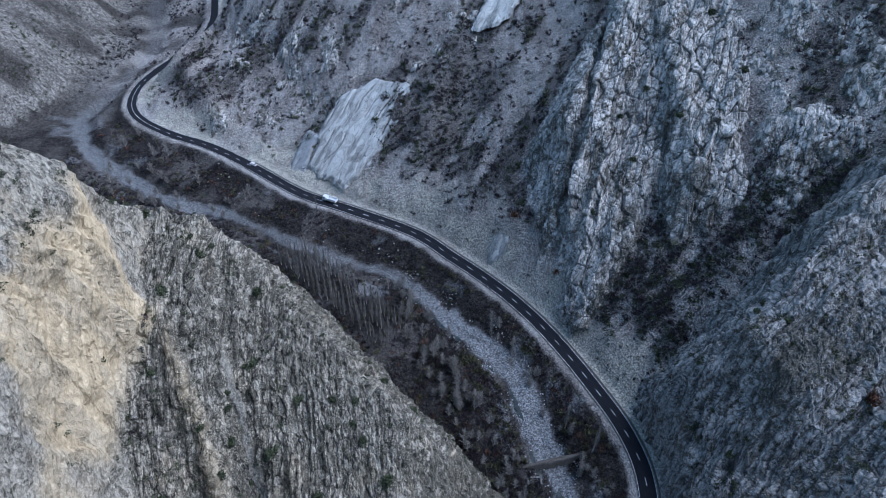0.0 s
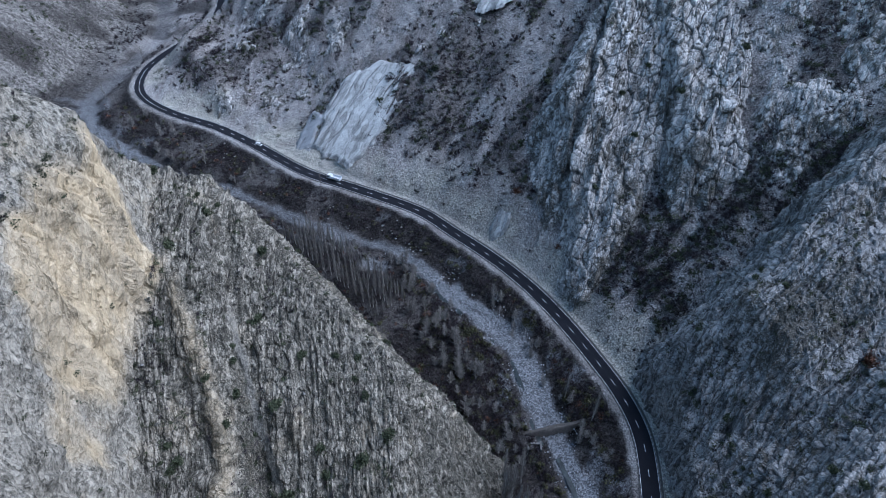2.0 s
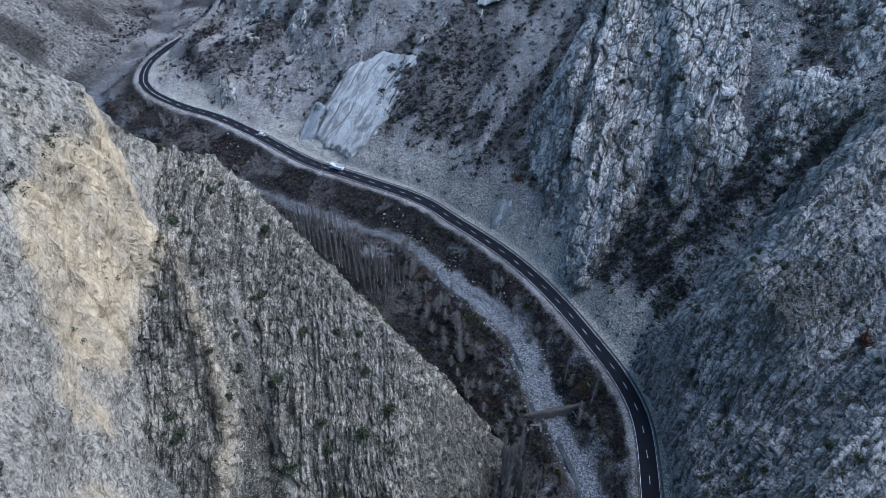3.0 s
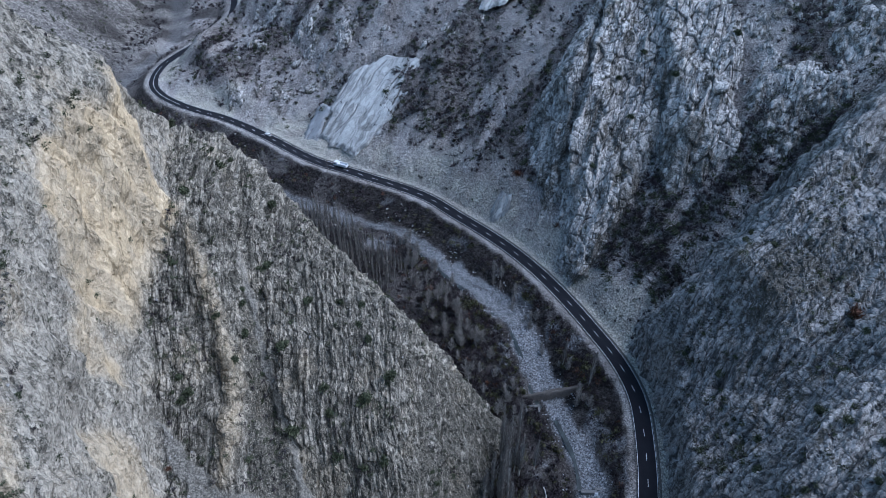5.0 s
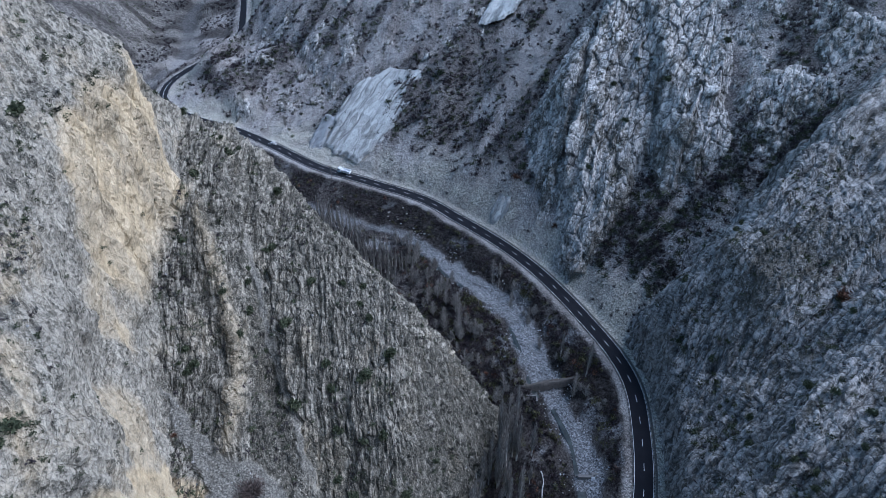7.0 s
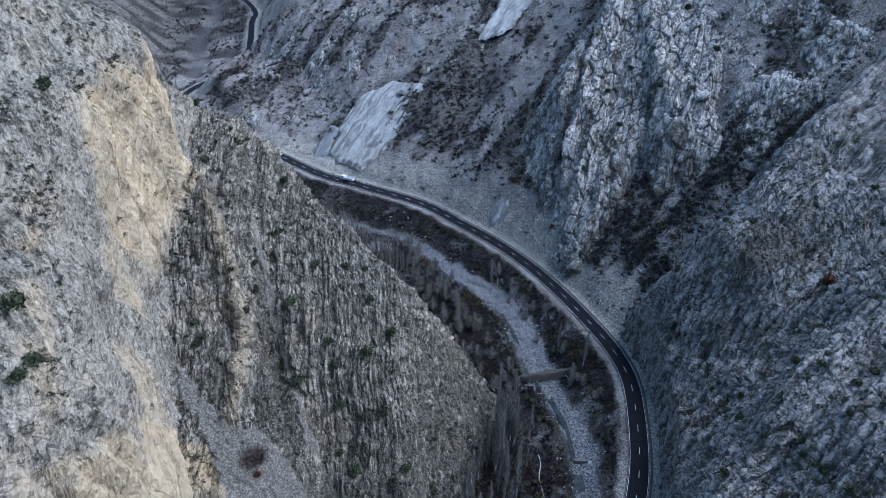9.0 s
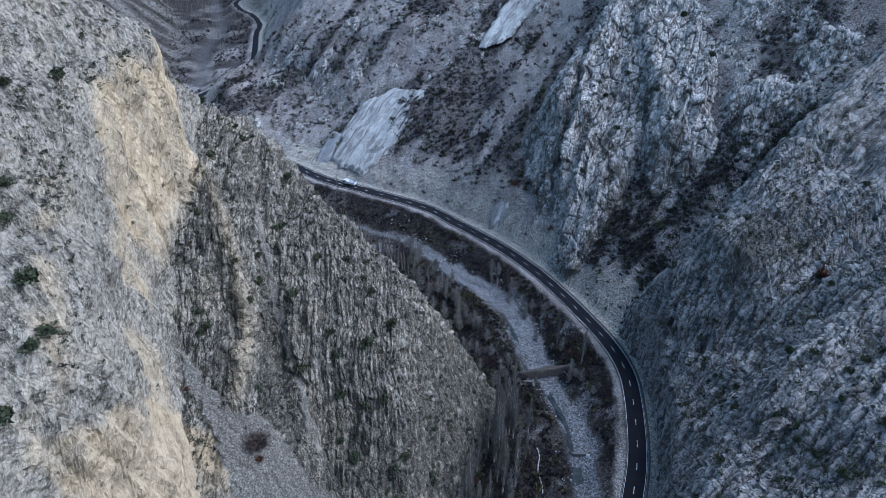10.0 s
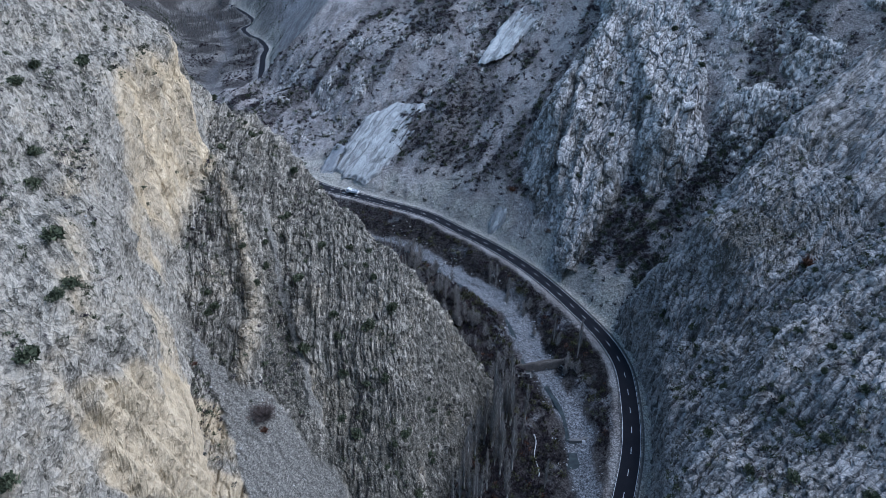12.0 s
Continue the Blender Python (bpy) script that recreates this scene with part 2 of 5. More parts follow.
def east_height(x, y):
    """The spur that drops to the road, with a sharp crest over the gully."""
    d, s = along(ROAD, x, y)
    upper = np.interp(y, [30, 55, 72, 90, 104, 118], [1.6, 1.45, 1.0, 1.0, 1.5, 2.0])
    face = smin(1.5, 2 + 6.0 * (d - 6.2 + 0.8 * fbm(x / 8, y / 8, 3.0, 2)), 14 + upper * (d - 6.0 + 1.5 * fbm(x / 8, y / 8, 3.0, 2)))
    across, up = -0.6 * x + 0.8 * y, 0.8 * x + 0.6 * y
    top = plane(49, 0.50, 0.02, 95, 80, x, y) + 5 * np.exp(-(((y - 113) - 0.72 * (x - 90)) / 12) ** 2) + 11 * np.exp(-((across - 45) / 8) ** 2) * step(152, 170, up)
    crest = np.interp(up, [110, 143, 158, 169, 189, 240], [36, 52, 60, 71, 80, 104])
    side = crest + 2.3 * (43.5 - across + 1.4 * value_noise(up / 7, 3.0) + 0.7 * value_noise(up / 2.6, 8.0))
    v = -0.42 * (x - 98) + 0.91 * (y - 88)
    notch = -11 * np.exp(-np.abs(v / 8.0) ** 1.4) * step(74, 88, x)
    v2 = -0.60 * (x - 90) + 0.8 * (y - 46)
    notch = notch - 4.5 * np.exp(-np.abs(v2 / 3.5) ** 1.4)
    cap = 190 + 0 * x
    return smin(1.2, face, top + notch, side, cap) + 2.2 * fbm(x / 17, y / 17, 4.0, 3)


# ---- materials ----
class Nodes:
    """Short hand for a node material."""

    def __init__(self, name, roughness=0.9, specular=0.25, metallic=0.0):
        self.material = bpy.data.materials.new(name)
        self.material.use_nodes = True
        self.tree = self.material.node_tree
        self.bsdf = self.tree.nodes["Principled BSDF"]
        self.bsdf.inputs["Roughness"].default_value = roughness
        self.bsdf.inputs["Specular IOR Level"].default_value = specular
        self.bsdf.inputs["Metallic"].default_value = metallic
        self.place = self.tree.nodes.new("ShaderNodeTexCoord").outputs["Object"]

    def link(self, a, b):
        self.tree.links.new(a, b)

    def put(self, node, key, value):
        if isinstance(value, bpy.types.NodeSocket):
            self.link(value, node.inputs[key])
        else:
            node.inputs[key].default_value = value

    def mapped(self, scale=(1, 1, 1), turn=(0, 0, 0), source=None):
        n = self.tree.nodes.new("ShaderNodeMapping")
        self.link(source or self.place, n.inputs["Vector"])
        n.inputs["Scale"].default_value = scale
        n.inputs["Rotation"].default_value = [radians(a) for a in turn]
        return n.outputs[0]

    def noise(self, scale, detail=4.0, rough=0.55, at=None, distort=0.0):
        n = self.tree.nodes.new("ShaderNodeTexNoise")
        self.link(at or self.place, n.inputs["Vector"])
        for key, value in (("Scale", scale), ("Detail", detail), ("Roughness", rough), ("Distortion", distort)):
            n.inputs[key].default_value = value
        return n.outputs["Fac"]

    def cells(self, scale, at=None, feature='DISTANCE_TO_EDGE', rand=1.0):
        n = self.tree.nodes.new("ShaderNodeTexVoronoi")
        n.feature = feature
        self.link(at or self.place, n.inputs["Vector"])
        n.inputs["Scale"].default_value = scale
        n.inputs["Randomness"].default_value = rand
        return n.outputs["Color"] if feature == 'F1' else n.outputs["Distance"]

    def warped(self, amount, scale, at=None):
        """The place, pushed about by a noise of that scale."""
        n = self.tree.nodes.new("ShaderNodeTexNoise")
        self.link(at or self.place, n.inputs["Vector"])
        n.inputs["Scale"].default_value, n.inputs["Detail"].default_value = scale, 4.0
        v = self.tree.nodes.new("ShaderNodeVectorMath")
        v.operation = 'MULTIPLY_ADD'
        self.link(n.outputs["Color"], v.inputs[0])
        v.inputs[1].default_value = (amount,) * 3
        self.link(at or self.place, v.inputs[2])
        return v.outputs[0]

    def ramp(self, fac, *stops):
        """stops: (position, grey or colour)."""
        n = self.tree.nodes.new("ShaderNodeValToRGB")
        self.link(fac, n.inputs[0])
        e = n.color_ramp.elements
        while len(e) < len(stops):
            e.new(0.5)
        for k, (p, c) in zip(e, stops):
            k.position = p
            k.color = (*c, 1) if isinstance(c, tuple) else (c, c, c, 1)
        return n.outputs[0]

    def mix(self, fac, a, b, mode='MIX'):
        n = self.tree.nodes.new("ShaderNodeMix")
        n.data_type, n.blend_type = 'RGBA', mode
        for k, v in ((0, fac), (6, a), (7, b)):
            if isinstance(v, bpy.types.NodeSocket):
                self.link(v, n.inputs[k])
            elif k == 0:
                n.inputs[0].default_value = v
            else:
                n.inputs[k].default_value = (*v, 1) if isinstance(v, tuple) else (v, v, v, 1)
        return n.outputs[2]

    def sum(self, a, b, op='ADD'):
        n = self.tree.nodes.new("ShaderNodeMath")
        n.operation = op
        self.put(n, 0, a), self.put(n, 1, b)
        return n.outputs[0]

    def weigh(self, *terms):
        """A weighted sum: (value, weight) pairs."""
        total = None
        for value, weight in terms:
            n = self.tree.nodes.new("ShaderNodeMath")
            n.operation = 'MULTIPLY_ADD'
            self.link(value, n.inputs[0])
            n.inputs[1].default_value = weight
            self.put(n, 2, total if total is not None else 0.0)
            total = n.outputs[0]
        return total

    def attribute(self, name):
        n = self.tree.nodes.new("ShaderNodeAttribute")
        n.attribute_name = name
        return n.outputs["Fac"]

    def random(self):
        return self.tree.nodes.new("ShaderNodeObjectInfo").outputs["Random"]

    def island(self):
        return self.tree.nodes.new("ShaderNodeNewGeometry").outputs["Random Per Island"]

    def bump(self, height, strength=0.6, distance=0.3):
        n = self.tree.nodes.new("ShaderNodeBump")
        n.inputs["Strength"].default_value, n.inputs["Distance"].default_value = strength, distance
        self.link(height, n.inputs["Height"])
        self.link(n.outputs[0], self.bsdf.inputs["Normal"])

    def done(self, colour):
        self.put(self.bsdf, "Base Color", colour if isinstance(colour, bpy.types.NodeSocket) else (*colour, 1))
        return self.material


def plain(name, colour, roughness=0.6, specular=0.3, metallic=0.0, grain=6.0, vary=0.25, relief=0.0):
    """A surface of one colour with grain and faint blotches."""
    m = Nodes(name, roughness, specular, metallic)
    dark = tuple(c * (1 - vary) for c in colour)
    light = tuple(min(c * (1 + vary), 1) for c in colour)
    f = m.mix(0.5, m.noise(grain, 5), m.noise(grain * 0.13, 3))
    if relief:
        m.bump(m.noise(grain * 2, 6), 0.5, relief)
    return m.done(m.ramp(f, (0.3, dark), (0.7, light)))


def rock(name, light, mid, dark, squeeze=0.08, warm=(0.50, 0.42, 0.29), ribs_per_m=0.9, speckle=1.0, block=0.5, joints=0.8, plants=0.5, grained=True, bed=0.4, wide_tone=1.0):
    """Bedded limestone: streaked along the grain, split into plates by thin dark joints, dotted with growth, and fresh and warm where the wall has broken."""
    m = Nodes(name, 0.92, 0.15)
    fixed = m.place
    if grained:
        n = m.tree.nodes.new("ShaderNodeAttribute")
        n.attribute_name = "grain"
        m.place = n.outputs["Vector"]
    fine = m.noise(1.9, 9, 0.76, fixed)
    wide = m.noise(0.06, 6, 0.62, fixed)
    streaks = m.noise(ribs_per_m, 5, 0.62, m.mapped((1, squeeze, squeeze), (0, 0, 0), m.warped(0.5, 0.25)))
    streaks = m.mix(m.sum(m.attribute("face"), 0.7, 'MULTIPLY'), streaks, m.noise(1.1, 8, 0.72, fixed))
    plates = m.mapped((1, 0.5, 0.5), (0, 0, 0), m.warped(0.3, 0.5))
    plate_tone, plate_edge = m.cells(block, plates, 'F1'), m.cells(block, plates)
    chip_tone, chip_edge = m.cells(block * 2.9, plates, 'F1'), m.cells(block * 2.9, plates)
    tone = m.weigh((fine, 0.46), (streaks, bed), (plate_tone, 0.10), (chip_tone, 0.16), (m.attribute("tone"), 0.05 * speckle))
    middle = 0.5 * (0.46 + bed + 0.26)
    pale = tuple(min(1, c * 1.2) for c in light)
    colour = m.ramp(tone, (middle - 0.125, dark), (middle - 0.035, mid), (middle + 0.035, light), (middle + 0.12, pale))
    colour = m.mix(m.ramp(wide, (0.50, 0.0), (0.64, 0.5 * wide_tone)), colour, m.mix(0.5, colour, dark))
    colour = m.mix(m.ramp(wide, (0.36, 0.4 * wide_tone), (0.46, 0.0)), colour, m.mix(0.6, colour, warm))
    soil = tuple(c * 0.5 for c in dark)
    bedded = m.ramp(m.attribute("face"), (0.0, min(1.0, 1.7 * bed)), (1.0, 0.45 * bed))
    lines_at = m.weigh((m.noise(0.9 * ribs_per_m, 4, 0.6, m.mapped((1, 0.6 * squeeze, 0.6 * squeeze), (0, 0, 0), m.warped(0.4, 0.3))), 0.8), (fine, 0.2))
    colour = m.mix(m.sum(bedded, m.ramp(lines_at, (0.425, 0.85), (0.455, 0.0)), 'MULTIPLY'), colour, m.mix(0.6, dark, soil))
    colour = m.mix(m.sum(bedded, m.ramp(lines_at, (0.55, 0.0), (0.575, 0.75)), 'MULTIPLY'), colour, pale)
    scar = m.attribute("scar")
    broken = m.weigh((m.noise(0.5, 6, 0.6, m.mapped((1.1, 0.16, 0.16), (0, 0, 0), m.warped(2.5, 0.12))), 0.6), (fine, 0.4))
    fresh = m.ramp(broken, (0.36, tuple(c * 0.42 for c in warm)), (0.45, tuple(c * 0.85 for c in warm)), (0.53, warm), (0.65, tuple(min(1, c * k) for c, k in zip(warm, (1.3, 1.33, 1.42)))))
    colour = m.mix(scar, colour, fresh)
    scree = m.attribute("scree")
    loose = m.ramp(m.noise(2.2, 7, 0.78, fixed), (0.39, (0.05, 0.047, 0.041)), (0.50, (0.13, 0.124, 0.108)), (0.62, (0.28, 0.265, 0.228)))
    colour = m.mix(scree, colour, loose)
    calm = m.ramp(m.weigh((scar, 1.0), (scree, 1.0)), (0.0, speckle), (0.9, 0.3 * speckle))
    line = m.ramp(plate_edge, (0.012, joints), (0.05, 0.0))
    thin = m.ramp(chip_edge, (0.015, 0.75 * joints), (0.07, 0.0))
    open_joint = m.sum(m.sum(m.sum(line, thin, 'MAXIMUM'), m.ramp(m.attribute("face"), (0.0, 1.0), (1.0, 0.4)), 'MULTIPLY'), m.ramp(m.noise(0.7, 5, 0.65, fixed), (0.40, 0.15), (0.56, 1.0)), 'MULTIPLY')
    colour = m.mix(m.sum(calm, open_joint, 'MULTIPLY'), colour, soil)
    colour = m.mix(m.sum(calm, m.ramp(m.attribute("crack"), (0.45, 0.0), (0.9, 0.55 * joints)), 'MULTIPLY'), colour, soil)
    growth = m.ramp(m.noise(1.6, 7, 0.72, fixed), (0.40, (0.022, 0.023, 0.018)), (0.52, (0.06, 0.056, 0.044)), (0.64, (0.13, 0.12, 0.098)))
    grow = m.weigh((m.noise(0.42, 8, 0.70, m.mapped((1, 0.6, 0.6))), 1.0), (m.attribute("brushy"), 0.13))
    patch = m.sum(m.ramp(grow, (0.55, 0.0), (0.61, plants)), m.ramp(m.noise(2.8, 5, 0.7, fixed), (0.40, 0.1), (0.50, 1.0)), 'MULTIPLY')
    colour = m.mix(m.sum(calm, patch, 'MULTIPLY'), colour, growth)
    height = m.weigh((fine, 1.0), (streaks, 1.5 * bed), (m.ramp(plate_edge, (0.0, 0.0), (0.08, 1.0)), 0.5), (m.ramp(chip_edge, (0.0, 0.0), (0.10, 1.0)), 0.3), (chip_tone, 0.5))
    m.bump(m.mix(scree, m.mix(m.sum(scar, 0.4, 'MULTIPLY'), height, broken), m.noise(2.2, 7, 0.78, fixed)), 0.75, 0.45 * speckle + 0.08)
    return m.done(colour)


WEST_ROCK = rock("limestone_pale", (0.35, 0.324, 0.265), (0.225, 0.208, 0.17), (0.065, 0.06, 0.05), warm=(0.455, 0.37, 0.235), plants=0.9, ribs_per_m=1.3, squeeze=0.09, bed=0.32, block=0.75, joints=0.75)
CRAG_ROCK = rock("limestone_grey", (0.50, 0.483, 0.45), (0.34, 0.33, 0.31), (0.10, 0.098, 0.092), squeeze=0.15, ribs_per_m=0.6, warm=(0.38, 0.34, 0.28), block=0.4, joints=0.9, plants=0.9, bed=0.25)
EAST_ROCK = rock("limestone_blue_grey", (0.32, 0.314, 0.30), (0.205, 0.202, 0.193), (0.065, 0.064, 0.061), squeeze=0.10, ribs_per_m=0.8, warm=(0.32, 0.295, 0.25), block=0.42, joints=0.7, plants=0.9, bed=0.42)


def earth_material():
    """Scree and thin soil on the slopes, darkened under scrub for litter and twig shade, brown brush litter on the
    floor, pale gravel in the bed.
    """
    m = Nodes("scree_and_soil", 0.95, 0.1)
    tone = m.cells(2.4, m.warped(0.4, 1.3), 'F1')
    pebble = m.noise(1.7, 8, 0.74)
    wide = m.noise(0.035, 6, 0.62, None, 0.6)
    run = m.noise(0.16, 7, 0.64, m.mapped((1, 0.2, 0.2), (0, 0, -30)))
    scree = m.ramp(pebble, (0.38, (0.15, 0.139, 0.130)), (0.5, (0.32, 0.305, 0.287)), (0.64, (0.60, 0.57, 0.53)))
    soil = m.ramp(pebble, (0.38, (0.09, 0.081, 0.077)), (0.5, (0.20, 0.182, 0.17)), (0.66, (0.50, 0.465, 0.43)))
    slope = m.mix(m.ramp(m.mix(0.5, wide, run), (0.46, 0.0), (0.54, 1.0)), scree, soil)
    slope = m.mix(m.attribute("upland"), slope, m.ramp(m.noise(0.5, 9, 0.74), (0.36, (0.05, 0.047, 0.042)), (0.48, (0.16, 0.15, 0.137)), (0.62, (0.31, 0.295, 0.265))))
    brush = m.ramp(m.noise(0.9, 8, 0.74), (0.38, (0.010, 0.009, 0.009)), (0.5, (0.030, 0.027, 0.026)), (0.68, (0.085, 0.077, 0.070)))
    stony = m.noise(1.5, 9, 0.8)
    gravel = m.mix(0.25, m.ramp(stony, (0.38, (0.08, 0.082, 0.086)), (0.5, (0.20, 0.205, 0.21)), (0.61, (0.40, 0.41, 0.42))), m.ramp(tone, (0.36, 0.3), (0.5, 0.75), (0.62, 1.0)), 'MULTIPLY')
    fan = m.ramp(m.noise(1.4, 9, 0.78), (0.38, (0.14, 0.132, 0.112)), (0.49, (0.39, 0.37, 0.31)), (0.62, (0.66, 0.63, 0.54)))
    # on the slopes this colour also paints in shade beneath the scrub
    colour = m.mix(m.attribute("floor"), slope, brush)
    colour = m.mix(m.attribute("fan"), colour, fan)
    colour = m.mix(m.attribute("gravel"), colour, gravel)
    colour = m.mix(0.75, colour, m.ramp(tone, (0.36, 0.42), (0.48, 0.95), (0.6, 1.1)), 'MULTIPLY')
    m.bump(m.sum(pebble, m.sum(m.noise(0.5, 6), 1.6, 'MULTIPLY')), 1.0, 0.7)
    return m.done(colour)


EARTH = earth_material()


# ---- mesh helpers ----
def mesh_object(name, verts, faces, material, parent=None, smooth=True):
    """A mesh from arrays: verts (n, 3), faces (m, 3 or 4)."""
    verts, faces = np.asarray(verts, np.float32), np.asarray(faces, np.int32)
    me = bpy.data.meshes.new(name)
    k = faces.shape[1]
    me.vertices.add(len(verts))
    me.vertices.foreach_set("co", verts.ravel())
    me.loops.add(faces.size)
    me.loops.foreach_set("vertex_index", faces.ravel())
    me.polygons.add(len(faces))
    me.polygons.foreach_set("loop_start", np.arange(0, faces.size, k, dtype=np.int32))
    me.polygons.foreach_set("use_smooth", np.full(len(faces), smooth))
    me.update(calc_edges=True)
    me.materials.append(material)
    ob = new(name, me)
    ob.parent = parent
    return ob


def weights(ob, **values):
    for key, v in values.items():
        a = ob.data.attributes.new(key, 'FLOAT', 'POINT')
        a.data.foreach_set("value", np.asarray(v, np.float32).ravel())


def grain(ob, u, v, w):
    """Where the rock's grain runs: u across it, v along it."""
    a = ob.data.attributes.new("grain", 'FLOAT_VECTOR', 'POINT')
    a.data.foreach_set("vector", np.stack([u, v, w], -1).astype(np.float32).ravel())


def lines(*runs):
    """Grid lines: (from, to, step) runs joined end to end."""
    out = [np.linspace(a, b, max(2, round((b - a) / h) + 1))[:-1] for a, b, h in runs]
    return np.concatenate(out + [[runs[-1][1]]])


def grid_faces(ny, nx):
    i = np.arange(ny * nx).reshape(ny, nx)
    return np.stack([i[:-1, :-1], i[:-1, 1:], i[1:, 1:], i[1:, :-1]], -1).reshape(-1, 4)


def normals(x, y, z):
    """Upward unit normals of a grid."""
    ax, ay, az = (np.gradient(q, axis=1) for q in (x, y, z))
    bx, by, bz = (np.gradient(q, axis=0) for q in (x, y, z))
    n = np.stack([ay * bz - az * by, az * bx - ax * bz, ax * by - ay * bx], -1)
    n /= np.linalg.norm(n, axis=-1, keepdims=True) + 1e-9
    return n * np.sign(n[..., 2:3] + 1e-9)


def trimmed(verts, faces, keep):
    """Drop the faces that are not kept, and the points that no face uses."""
    faces = faces[keep[faces].any(1)]
    used = np.unique(faces)
    new_index = np.full(len(verts), -1)
    new_index[used] = np.arange(len(used))
    return verts[used], new_index[faces], used


def rock_sheet(name, x, y, height, relief, material, label):
    """A rock mass: its height over the plan, roughened along the normal, cut off a little below the ground."""
    z = height(x, y)
    n = normals(x, y, z)
    amount = relief(x, y, z, n)
    p = np.stack([x, y, z], -1) + n * amount[..., None]
    below = ground_height(x, y)
    verts, faces, used = trimmed(p.reshape(-1, 3), grid_faces(*x.shape), (z > below - 2.5).ravel())
    ob = mesh_object(name, verts, faces, material, smooth=False)
    tagged(ob, label, "cliff", kind="structure")
    flat = np.stack([x, y, z], -1).reshape(-1, 3)[used]
    return ob, verts, n.reshape(-1, 3)[used], flat


# ---- the ground ----
gx = lines((-3000, -800, 200), (-800, -450, 18), (-450, -215, 3.5), (-215, -105, 1.4), (-105, 150, 1.05), (150, 330, 2.6), (330, 800, 20), (800, 3000, 200))
gy = lines((-2500, -300, 200), (-300, -60, 12), (-60, 30, 2.4), (30, 300, 1.05), (300, 470, 1.6), (470, 900, 3.6), (900, 1600, 25), (1600, 4000, 200))
X, Y = np.meshgrid(gx, gy)
d_road, s_road = along(ROAD, X, Y)
d_river, s_river = along(RIVER, X, Y)
Z = ground_height(X, Y, ((d_road, s_road), (d_river, s_river)))
N = normals(X, Y, Z)
rough = 0.35 * value_noise((X + 0.3 * Y) / 3.2, (Y - 0.3 * X) / 3.2, 2.0) + 0.5 * fbm((X - 0.4 * Y) / 9, (Y + 0.4 * X) / 9, 6.0, 2)
rough = rough * step(5.5, 11, np.abs(d_road))
P = np.stack([X, Y, Z], -1) + N * rough[..., None]
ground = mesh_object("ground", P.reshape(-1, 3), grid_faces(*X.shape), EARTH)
tagged(ground, "canyon floor and scree slopes of grey-brown stony soil", "ground", kind="structure")
edge = bed_half(X, Y) + 1.6 * value_noise(s_river / 22.0, 3.3) + 1.6 * fbm(X / 6, Y / 6, 3.0, 3)
gravel = step(edge + 1.2, edge - 1.2, np.abs(d_river))
gravel = np.maximum(gravel, step(0.25, 0.6, fbm(X / 10, Y / 10, 7.0, 3) - np.abs(np.abs(d_river) - 11) / 14) * 0.6)
flat = step(420, 330, Y) * step(-5.0, -6.6, d_road + 0.8 * fbm(X / 4, Y / 4, 2.0, 2)) * (Z < river_z(Y) + 7.5)
verge = step(6.2, 5.2, np.abs(d_road))
fan = np.maximum(step(26, 10, d_road + 7 * fbm(X / 12, Y / 12, 1.0, 3)) * (d_road > 0) * step(0.2, -0.3, fbm(X / 30, Y / 30, 4.0, 2) - 0.9), verge * 0.1) * (0.55 + 0.45 * step(-0.5, 0.3, fbm(X / 7, Y / 7, 11.0, 3)))
upper = 0.8 * step(-140, -175, X) * step(235, 270, Y) * (d_road < -5.5) * step(0.7, -0.3, fbm(X / 22, Y / 22, 3.0, 4))
# ground darkened where scrub stands thick: leaf litter plus the twigs' shade, as colour
litter_shade = 0.55 * drift_share(X, Y) * step(18, 30, d_road) * step(480, 420, Y)
weights(ground, upland=step(-205, -240, X) * step(230, 260, Y), floor=np.maximum(np.maximum(upper, litter_shade), flat * (0.82 + 0.18 * step(0.35, 0.0, fbm(X / 16, Y / 16, 9.0, 3)))), gravel=gravel * (d_road < -6) * (1 - 0.45 * step(175, 215, Y) + 0.25 * step(225, 260, Y) - 0.5 * step(320, 370, Y)), fan=fan)

# ---- the rock masses ----
wy = lines((-120, -20, 2.2), (-20, 0, 0.8), (0, 146, 0.42), (146, 185, 1.2))
ww = lines((-110, -88, 0.5), (-88, -10, 0.3), (-10, -1.5, 0.15), (-1.5, 7.5, 0.13), (7.5, 30, 0.38), (30, 120, 3.0))
W, YW = np.meshgrid(ww, wy)
XW = wall_line(YW) - W


